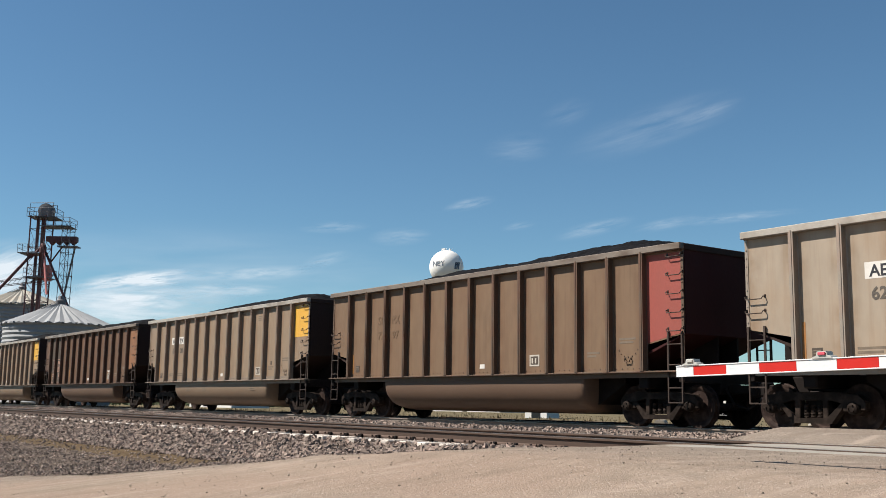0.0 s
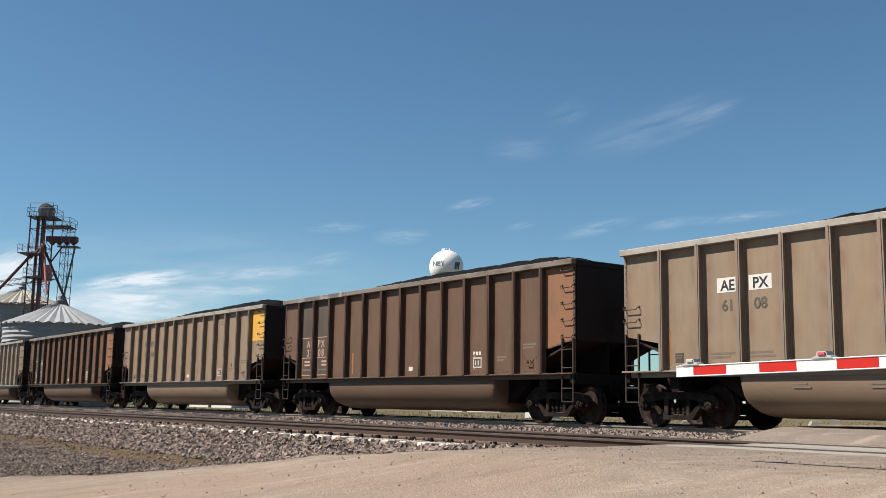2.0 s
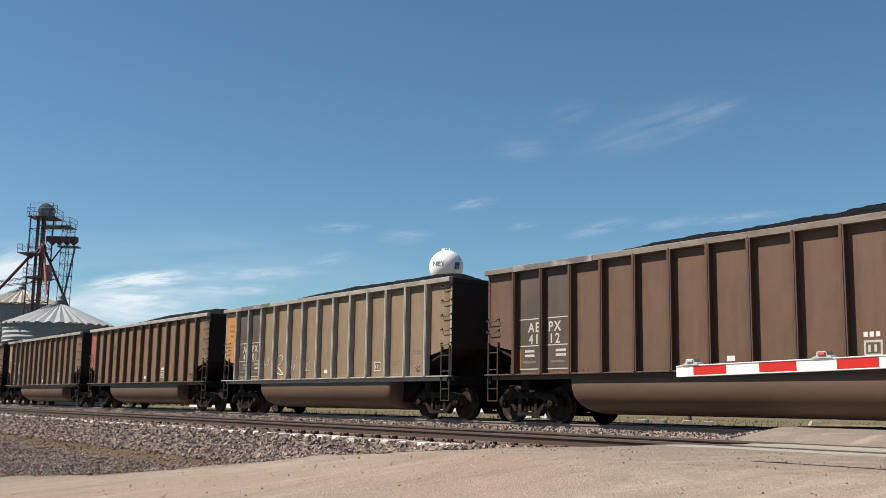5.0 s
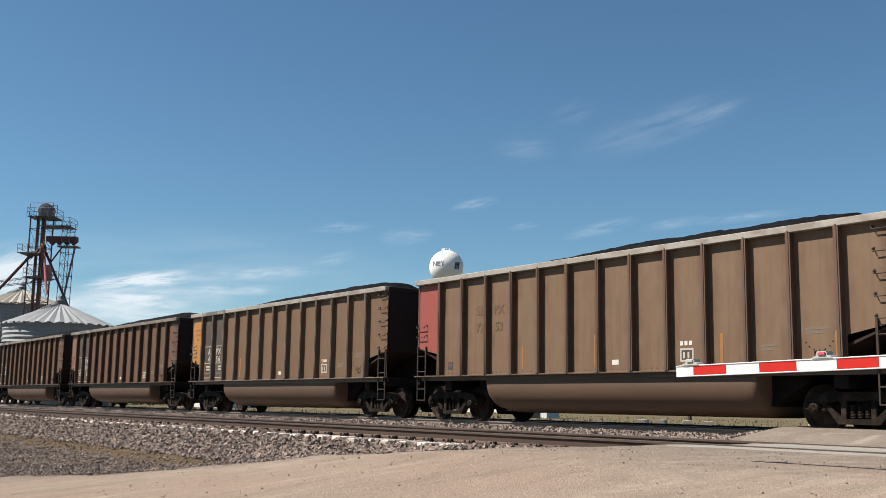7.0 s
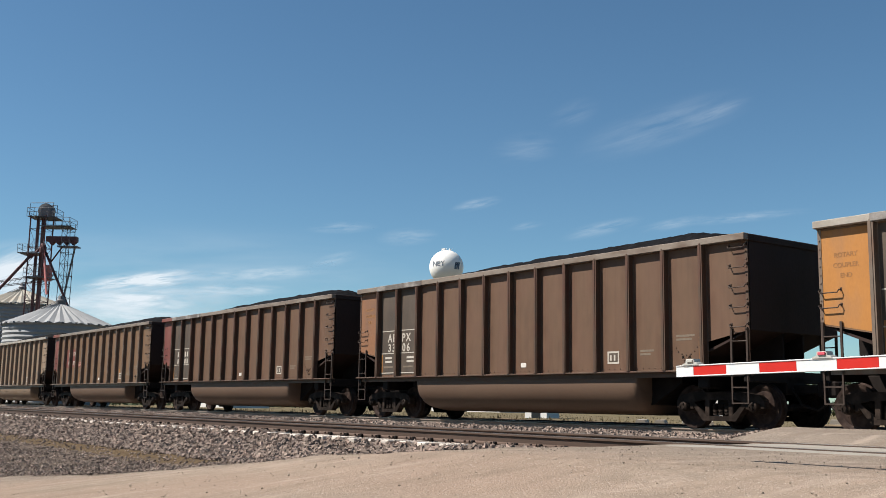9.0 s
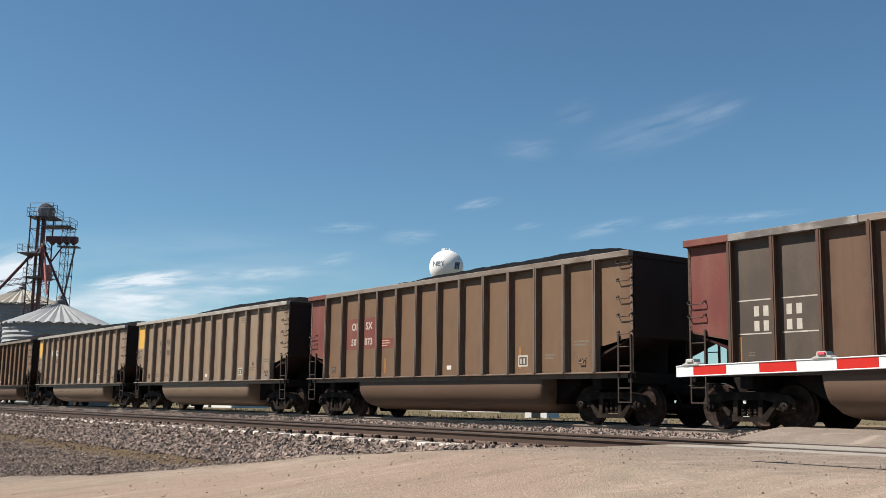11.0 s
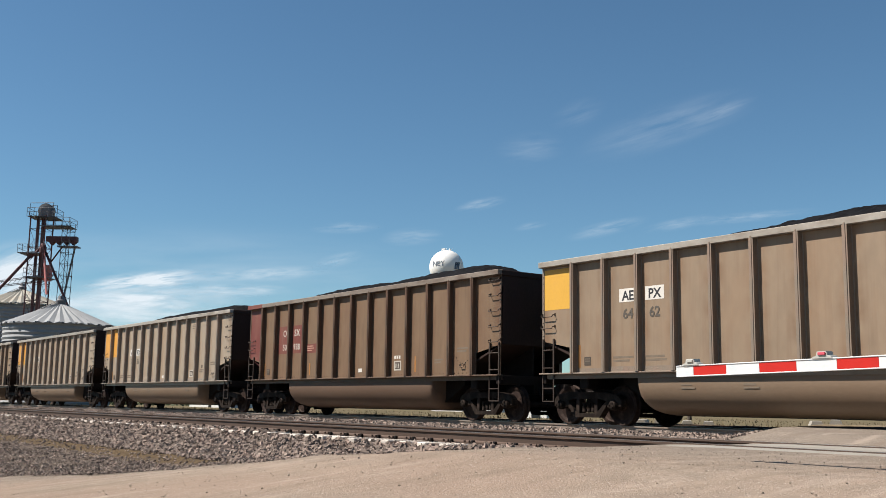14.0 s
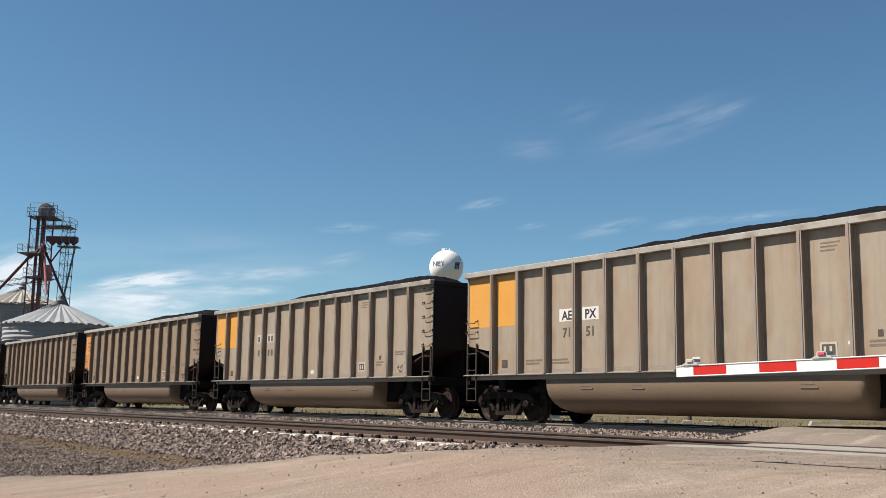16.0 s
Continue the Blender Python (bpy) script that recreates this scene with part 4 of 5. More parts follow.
    if kind in ("silver", "tan"):
        for a, b in zip(P, P[1:]):
            sheet("lower_strip", post, a + 0.085, b - 0.085, SILL, 1.31 + rng.uniform(-0.015, 0.015), car, out=0.005)
    for j in ((0, 3, 6, 9, 12) if k in (3, 6, 7, 8, 11, 14) else (0, 12)):
        px = P[j] + (0.30 if j in (3, 9) else -0.22 if j == 6 else 0.10 if j < 7 else -0.17)
        px = P[1] - 0.22 if k == 7 and j == 0 else px
        sheet("reflector_strip", STRIPE, px, px + 0.075, 1.32, 1.32 + rng.uniform(0.35, 0.75), car, out=0.004)
    if number == "4201":
        for seq in ([(3.3, 1.4), (3.25, 1.75), (3.42, 1.85), (3.35, 1.6), (3.55, 1.8), (3.72, 1.95), (3.62, 1.7), (3.85, 2.1)],
                    [(4.3, 1.35), (4.35, 1.9), (4.7, 2.0), (4.75, 1.75), (4.4, 1.65), (4.85, 1.35), (4.25, 1.5), (4.95, 1.95)],
                    [(5.25, 1.9), (5.35, 1.4), (5.5, 1.85), (5.6, 1.5), (5.75, 1.95), (5.85, 1.4)], [(6.3, 1.9), (6.45, 1.45), (6.6, 1.9), (6.4, 1.5), (6.75, 1.45)],
                    [(7.0, 1.75), (7.1, 1.95), (7.3, 1.95), (7.38, 1.72), (7.25, 1.55), (7.05, 1.58), (7.0, 1.75)]):
            bm = bmesh.new()
            ends = [seq[0]] + list(seq) + [seq[-1]]
            curve = []
            for p0, p1, p2, p3 in zip(ends, ends[1:], ends[2:], ends[3:]):
                for i in range(6):
                    t = i / 6
                    curve.append([0.5 * (2 * b + (c - a) * t + (2 * a - 5 * b + 4 * c - d) * t * t + (3 * b - a - 3 * c + d) * t ** 3) for a, b, c, d in zip(p0, p1, p2, p3)])
            tube(bm, [(px, 0.002, pz) for px, pz in curve], 0.011, 5)
            part("paint_stroke", bm, WHITE_CLEAN, car, "white sprayed scribble", at=(0, FACE - 0.004, 0))
    trains.append((car, k))
    coal = tagged(new("coal_load", coal_mesh(k + 1)), "heaped black coal in an open gondola", "coal", "coal loads of the train")
    coals.append((coal, k))


for k in range(len(CARS)):
    build_car(k)


# ---- crossing gate ----
def build_gate():
    tip, y, z = -5.93, 6.80, 0.84
    gate = tagged(empty("crossing_gate", (1.9, y, ground_z(1.9, y))), "lowered crossing gate arm with red and white stripes", "crossing gate")
    base = -gate.location.z

    def at(bm, name, mat, label="", parent=gate):
        ob = part(name, bm, mat, parent, label, at=(-1.9, -y, base))
        if name in ("arm", "gate_lamp"):
            ob.rotation_euler = (0, -0.02, 0)
        return ob
    bm = bmesh.new()
    box(bm, tip, 2.1, y - 0.012, y + 0.03, z - 0.044, z + 0.044, 0.004)
    arm = at(bm, "arm", GATE_BACK, "aluminium gate arm")
    bm = bmesh.new()
    box(bm, tip, 2.0, y - 0.024, y - 0.01, z + 0.038, z + 0.048, 0.003)
    box(bm, tip, 2.0, y - 0.024, y - 0.01, z - 0.048, z - 0.038, 0.003)
    part("arm_flange", bm, GATE_WHITE, arm)
    x, n = tip, 0
    cuts = [0.185, 0.335, 0.318, 0.335, 0.34] + [0.33] * 17
    for i, w in enumerate(cuts):
        if x > 1.9:
            break
        bm = bmesh.new()
        box(bm, x, x + w - 0.002, y - 0.018, y - 0.0125, z - 0.039, z + 0.039, 0)
        part("red_stripe" if i % 2 else "white_stripe", bm, GATE_RED if i % 2 else GATE_WHITE, arm)
        x += w
    for lx in (tip + 0.16, tip + 1.40, tip + 3.2):
        bm = bmesh.new()
        prism(bm, [(lx - 0.085, y - 0.03, z + 0.046), (lx + 0.085, y - 0.03, z + 0.046), (lx + 0.07, y - 0.03, z + 0.064), (lx + 0.045, y - 0.03, z + 0.070),
                   (lx + 0.036, y - 0.03, z + 0.098), (lx - 0.04, y - 0.03, z + 0.098), (lx - 0.05, y - 0.03, z + 0.066), (lx - 0.078, y - 0.03, z + 0.058)], (0, 0.08, 0))
        lamp = at(bm, "gate_lamp", HOUSING, "grey gate lamp with a red lens")
        bm = bmesh.new()
        box(bm, lx - 0.03, lx + 0.032, y - 0.042, y - 0.029, z + 0.068, z + 0.092, 0.004)
        part("lens", bm, LENS if lx > tip + 0.5 else HOUSING, lamp)
    bm = bmesh.new()
    lathe(bm, [(0.16, 0), (0.16, 0.03), (0.06, 0.04), (0.06, 2.6)], 16, 'z', (1.9, y, gate.location.z))
    at(bm, "mast", GATE_BACK, "aluminium mast")
    bm = bmesh.new()
    box(bm, 1.75, 2.35, y - 0.1, y + 0.3, z - 0.25, z + 0.25, 0.03)
    at(bm, "gate_motor", HOUSING)


build_gate()


# ---- grain bins and elevator ----
def build_bin(at, radius, eave, apex, wall_mat, roof_mat, label, ribs):
    bin_ = tagged(empty("grain_bin", at), label, "grain bin")
    n = ribs * 2
    bm = bmesh.new()
    prof, z = [], 0.0
    while z < eave:
        prof += [(radius, z), (radius + 0.13, z + 0.28)]
        z += 0.55
    lathe(bm, prof + [(radius, eave)], 48, 'z')
    wall = part("bin_wall", bm, wall_mat, bin_, "corrugated steel wall")
    bm = bmesh.new()
    over = radius + 0.35
    rings = []
    for u in (0.0, 0.3, 0.6, 0.93):
        ring = []
        for k in range(n):
            a = 2 * math.pi * k / n
            r = over * (1 - u)
            ring.append(bm.verts.new((r * math.cos(a), r * math.sin(a), eave - 0.15 + (apex - eave) * u + (0.16 if k % 2 else -0.05) * (1 - 0.6 * u))))
        rings.append(ring)
    for a, b in zip(rings, rings[1:]):
        for k in range(n):
            bm.faces.new((a[k], a[(k + 1) % n], b[(k + 1) % n], b[k]))
    bm.faces.new(rings[0][::-1])
    part("roof", bm, roof_mat, bin_, "ribbed conical steel roof")
    bm = bmesh.new()
    lathe(bm, [(0.55, apex - 0.35), (0.6, apex + 0.1), (0.45, apex + 0.25), (0.3, apex + 0.7)], 14, 'z')
    part("filler_cap", bm, ELEV_GREY, bin_)
    bm = bmesh.new()
    for k in range(28):
        a, b = 2 * math.pi * k / 28, 2 * math.pi * (k + 1) / 28
        box(bm, over * math.cos(a) - 0.12, over * math.cos(a) + 0.12, over * math.sin(a) - 0.12, over * math.sin(a) + 0.12, eave - 0.25, eave - 0.02, 0)
    part("eave_trim", bm, ELEV_GREY, bin_)["kind"] = "stuff"
    bm = bmesh.new()
    a = -2.35
    c, s = math.cos(a), math.sin(a)
    for d in (-0.25, 0.25):
        tube(bm, [(radius * c - d * s + 0.2 * c, radius * s + d * c + 0.2 * s, 0), (radius * c - d * s + 0.2 * c, radius * s + d * c + 0.2 * s, eave)], 0.04, 5)
        tube(bm, [((over + 0.1) * c - d * s, (over + 0.1) * s + d * c, eave), (0.5 * c - d * s, 0.5 * s + d * c, apex)], 0.05, 5)
    part("ladder", bm, ELEV_GREY, bin_)
    return bin_


build_bin((-132.8, 37.9, -0.9), 6.45, 10.35, 13.3, GALV, GALV, "galvanised corrugated grain bin with a ribbed cone roof", 34)
build_bin((-171.9, 43.0, -0.9), 7.2, 15.6, 18.6, GALV, GALV_OLD, "large grain bin with a weathered tan cone roof", 36)
build_bin((-176.0, 30.2, -0.9), 5.2, 14.8, 17.0, GALV, GALV_OLD, "tall galvanised grain bin behind the elevator", 28)


def build_elevator():
    """A bucket elevator in a lattice tower; local x runs along its broad side."""
    base = -0.9
    tower = tagged(empty("grain_elevator", (-142.6, 38.1, base)), "rust-red grain elevator leg in a lattice tower with spouts", "grain elevator")
    tower.rotation_euler = (0, 0, radians(53.9))
    px = 0.0765

    def u(p):
        return (p - 85) * px

    def h(q):
        return 27.1 - (q - 362) * px

    def add(name, mat, label, *lines, r=0.1, n=6):
        bm = bmesh.new()
        for ln in lines:
            tube(bm, ln, r, n)
        ob = part(name, bm, mat, tower, label)
        if len(lines) > 8:
            ob["kind"] = "stuff"
        return ob
    bm = bmesh.new()
    for a, b in ((70.5, 3.2), (79, 3.2)):
        box(bm, u(a) - 0.15, u(a) + 0.15, -0.2, 0.2, 0, h(386), 0.02)
    part("leg_casing", bm, ELEV, tower, "rust-red bucket elevator casing")
    bm = bmesh.new()
    lathe(bm, [(0.6, -0.55), (1.0, -0.5), (1.0, 0.5), (0.6, 0.55)], 20, 'y', (u(84), 0, h(374)))
    box(bm, u(72), u(95), -0.5, 0.5, h(386), h(374), 0.03)
    part("head_hood", bm, ELEV_GREY, tower, "grey rounded elevator head")
    # lattice tower of four corner posts, with rings and diagonals
    y0, y1 = -1.4, 1.4
    corners = [(u(64), y0), (u(90), y0), (u(90), y1), (u(64), y1)]
    for cx, cy in corners:
        add("tower_post", ELEV, "", [(cx, cy, 0), (cx, cy, h(384))], r=0.10)
    rings, diag = [], []
    z = 2.0
    while z < h(386):
        for i in range(4):
            a, b = corners[i], corners[(i + 1) % 4]
            rings.append([(*a, z), (*b, z)])
            diag.append([(*a, z), (*b, z + 2.4)] if int(z) % 2 else [(*b, z), (*a, z + 2.4)])
        z += 2.4
    add("tower_lattice", ELEV, "", *rings, r=0.035, n=4)
    add("tower_bracing", ELEV, "", *diag[:-4], r=0.03, n=4)
    # caged stair tower beside it
    sc = [(u(118), -0.9), (u(132), -0.9), (u(132), 0.9), (u(118), 0.9)]
    for cx, cy in sc:
        add("stair_post", ELEV_GREY, "", [(cx - 0.3, cy, 0), (cx, cy, h(395))], r=0.05, n=5)
    lines, z = [], 1.0
    while z < h(400):
        for i in range(4):
            lines.append([(*sc[i], z), (*sc[(i + 1) % 4], z)])
        lines.append([(*sc[0], z), (*sc[1], z + 1.5)])
        lines.append([(*sc[1], z), (*sc[0], z + 1.5)])
        z += 1.5
    add("stair_lattice", ELEV_GREY, "thin grey stair lattice", *lines, r=0.03, n=4)
    # railed platforms
    for a, b, q, d in ((58, 106, 386, 1.6), (80, 132, 402, 1.5), (46, 80, 450, 1.6), (60, 100, 492, 1.8)):
        bm = bmesh.new()
        box(bm, u(a), u(b), -d, d, h(q) - 0.08, h(q), 0)
        plat = part("platform", bm, ELEV_GREY, tower)
        bm = bmesh.new()
        for rz in (0.55, 1.1):
            tube(bm, [(u(a), -d, h(q) + rz), (u(b), -d, h(q) + rz), (u(b), d, h(q) + rz), (u(a), d, h(q) + rz), (u(a), -d, h(q) + rz)], 0.03, 4)
        k = u(a)
        while k <= u(b) + 0.01:
            for d2 in (-d, d):
                tube(bm, [(k, d2, h(q)), (k, d2, h(q) + 1.1)], 0.03, 4)
            k += (u(b) - u(a)) / 4
        part("railing", bm, ELEV_GREY, plat)
    # cage hoops over the head
    add("head_cage", ELEV_GREY, "", [(u(59), -1, h(386)), (u(60), -1, h(362)), (u(100), -1, h(361)), (u(100), -1, h(386))],
        [(u(107), -1, h(386)), (u(107), -1, h(366)), (u(98), -1, h(366))], r=0.05)
    # deep rust-red distributor truss
    bm = bmesh.new()
    box(bm, u(88), u(141), -0.5, 0.5, h(428), h(419), 0.03)
    for a in (92, 104, 117, 129):
        prism(bm, [(u(a), -0.4, h(428)), (u(a + 11), -0.4, h(428)), (u(a + 5.5), -0.4, h(434))], (0, 0.8, 0))
    part("distributor_beam", bm, ELEV, tower, "rust-red distributor beam")
    bm = bmesh.new()
    box(bm, u(110), u(144), -0.8, 0.8, h(438), h(436), 0)
    part("beam_walkway", bm, ELEV_GREY, tower)
    bm = bmesh.new()
    lathe(bm, [(0.2, h(456)), (0.45, h(448)), (0.45, h(440)), (0.25, h(432))], 14, 'z', (u(84), -0.4, 0))
    part("distributor", bm, ELEV, tower, "rust-red distributor drum")
    for pts, mat, r in (([(68, 450, -0.6), (-6, 540, -1.0)], ELEV, 0.20), ([(90, 448, -0.5), (148, 556, -2)], ELEV, 0.17), ([(88, 446, -0.8), (109, 524, -3)], ELEV_RED, 0.16),
                        ([(138, 436, 0), (120, 548, 0)], ELEV_GREY, 0.13), ([(96, 466, 0), (116, 436, 0)], ELEV, 0.10), ([(80, 440, -0.5), (64, 458, -0.5)], ELEV, 0.16)):
        bm = bmesh.new()
        tube(bm, [(u(a), d, h(b)) for a, b, d in pts], r, 8)
        part("spout", bm, mat, tower, "faded red grain spout" if mat is ELEV_RED else "")
    bm = bmesh.new()
    box(bm, u(86), u(98), -0.7, 0.7, h(497), h(470), 0.05)
    part("drive_box", bm, ELEV_RED, tower, "faded red drive housing")
    bm = bmesh.new()
    for y in (-0.5, 0.5):
        for q in (494, 503):
            tube(bm, [(u(-12), y, h(q + 8)), (u(100), y, h(q - 8))], 0.05, 4)
    for k in range(15):
        a = -12 + 8 * k
        tube(bm, [(u(a), -0.5, h(512 - 0.14 * (a + 12) - 1)), (u(a + 8), -0.5, h(501 - 0.14 * (a + 12)))], 0.035, 4)
    part("catwalk", bm, ELEV_GREY, tower, "railed catwalk to the bins")


build_elevator()


# ---- water tower ----
def build_water_tower():
    c, r = Vector((-271.7, 199.6, 44.8)), 5.6
    tower = tagged(empty("water_tower", (c.x, c.y, -0.9)), "white ball-shaped water tower with town lettering", "water tower")
    up = c.z + 0.9
    bm = bmesh.new()
    bmesh.ops.create_uvsphere(bm, u_segments=40, v_segments=24, radius=r)
    bmesh.ops.translate(bm, verts=bm.verts, vec=(0, 0, up))
    part("tank", bm, TOWER, tower, "white painted steel ball", smooth=True)
    bm = bmesh.new()
    lathe(bm, [(4.0, 0), (2.6, 3.5), (1.7, 8), (1.5, up - 10), (2.0, up - 7), (3.4, up - 4.3)], 28, 'z')
    part("pedestal", bm, TOWER, tower, "flared white pedestal", smooth=True)
    bm = bmesh.new()
    lathe(bm, [(0.7, up + r - 0.1), (0.7, up + r + 0.45), (0.3, up + r + 0.6)], 12, 'z', (-0.5, -0.7, 0))
    lathe(bm, [(0.35, up + r - 0.2), (0.35, up + r + 0.35)], 10, 'z', (1.0, 0.6, 0))
    for k in range(10):
        a = 2 * math.pi * k / 10
        tube(bm, [(1.8 * math.cos(a), 1.8 * math.sin(a), up + r - 0.35), (1.8 * math.cos(a), 1.8 * math.sin(a), up + r + 0.5)], 0.05, 4)
    part("roof_vent", bm, TOWER, tower)
    toward = math.degrees(math.atan2(-c.y, -c.x))

    def stick(me, turn, tilt, name, mat, label):
        m = Matrix.Translation((0, 0, up)) @ Matrix.Rotation(radians(toward + 90 + turn), 4, 'Z') @ Matrix.Rotation(radians(tilt), 4, 'X')
        ob = part(name, me, mat, tower, label)
        ob.matrix_basis = m @ Matrix.Translation((0, -r - 0.02, 0))
    for t, turn in (("N", -42), ("E", -27), ("Y", -13)):
        stick(lettering(t, 1.6, TOWER_GREY), turn, 2, "letter", TOWER_GREY, "faded grey lettering")
    bm = bmesh.new()
    for a, w in ((-0.9, 0.5), (-0.15, 0.4), (0.5, 0.3)):
        prism(bm, [(a, -0.02, -1.2), (a + w, -0.02, -1.2), (a + w + 0.5, -0.02, 1.1), (a + 0.4, -0.02, 1.1)], (0, 0.07, 0))
    prism(bm, [(-0.8, -0.03, -0.1), (1.1, -0.03, 0.3), (1.1, -0.03, 0.65), (-0.7, -0.03, 0.3)], (0, 0.07, 0))
    stick(bm, 36, 0, "emblem", TOWER_INK, "navy emblem")


build_water_tower()


# ---- what shows under and between the cars ----
def build_house(at, w, d, eave, ridge, turn, label, wall=SIDING):
    house = tagged(empty("house", at), label, "house")
    house.rotation_euler = (0, 0, radians(turn))
    bm = bmesh.new()
    prism(bm, [(-w / 2, -d / 2, 0), (w / 2, -d / 2, 0), (w / 2, -d / 2, eave), (0, -d / 2, ridge), (-w / 2, -d / 2, eave)], (0, d, 0))
    part("wall", bm, wall, house)
    bm = bmesh.new()
    o, t = 0.35, 0.18
    k = (ridge - eave) / (w / 2)
    prism(bm, [(-w / 2 - o, -d / 2 - o, eave - o * k + 0.03), (0, -d / 2 - o, ridge + 0.03), (w / 2 + o, -d / 2 - o, eave - o * k + 0.03),
               (w / 2 + o, -d / 2 - o, eave - o * k + t), (0, -d / 2 - o, ridge + t + 0.03), (-w / 2 - o, -d / 2 - o, eave - o * k + t)], (0, d + 2 * o, 0))
    part("roof", bm, ROOFING, house)
    for x in (-w / 4, w / 4):
        bm = bmesh.new()
        box(bm, x - 0.5, x + 0.5, -d / 2 - 0.05, -d / 2 + 0.02, 0.9, 2.1, 0)
        win = part("window", bm, GLASS, house)
        bm = bmesh.new()
        for a, b, z0, z1 in ((x - 0.58, x - 0.5, 0.82, 2.18), (x + 0.5, x + 0.58, 0.82, 2.18), (x - 0.5, x + 0.5, 0.82, 0.9), (x - 0.5, x + 0.5, 2.1, 2.18)):
            box(bm, a, b, -d / 2 - 0.07, -d / 2 + 0.02, z0, z1, 0)
        part("window_frame", bm, SIDING, win)
    bm = bmesh.new()
    box(bm, -0.45, 0.45, -d / 2 - 0.06, -d / 2 + 0.02, 0.0, 2.05, 0)
    part("door", bm, GLASS, house)


def build_tree(at, height, seed):
    rng = random.Random(seed)
    tree = tagged(empty("tree", at), "dull green broadleaf tree on the far side of the tracks", "tree", "trees beyond the tracks")
    bm = bmesh.new()
    lathe(bm, [(0.25, 0), (0.17, height * 0.3), (0.09, height * 0.7)], 8, 'z')
    for k in range(7):
        a, z = 2.4 * k, height * (0.28 + 0.06 * k)
        tube(bm, [(0, 0, z), (0.16 * height * math.cos(a), 0.16 * height * math.sin(a), z + 0.16 * height), (0.24 * height * math.cos(a), 0.24 * height * math.sin(a), z + 0.3 * height)], 0.05, 5)
    part("trunk", bm, BARK, tree)
    verts, faces = [], []
    for k in range(1500):
        c = rng.randrange(9)
        a = 2.4 * c
        ctr = Vector((0.2 * height * math.cos(a), 0.2 * height * math.sin(a), height * (0.45 + 0.05 * c)))
        p = ctr + Vector((rng.gauss(0, 1), rng.gauss(0, 1), rng.gauss(0, 0.9))) * height * 0.085
        s = height * rng.uniform(0.012, 0.03)
        e1, e2 = Vector((rng.gauss(0, 1), rng.gauss(0, 1), rng.gauss(0, 1))).normalized() * s, Vector((rng.gauss(0, 1), rng.gauss(0, 1), rng.gauss(0, 1))).normalized() * s
        i = len(verts)
        verts += [tuple(p - e1), tuple(p + e2), tuple(p + e1), tuple(p - e2)]
        faces.append((i, i + 1, i + 2, i + 3))
    me = bpy.data.meshes.new("crown")
    me.from_pydata(verts, [], faces)
    me.materials.append(LEAF)
    part("crown", me, LEAF, tree)


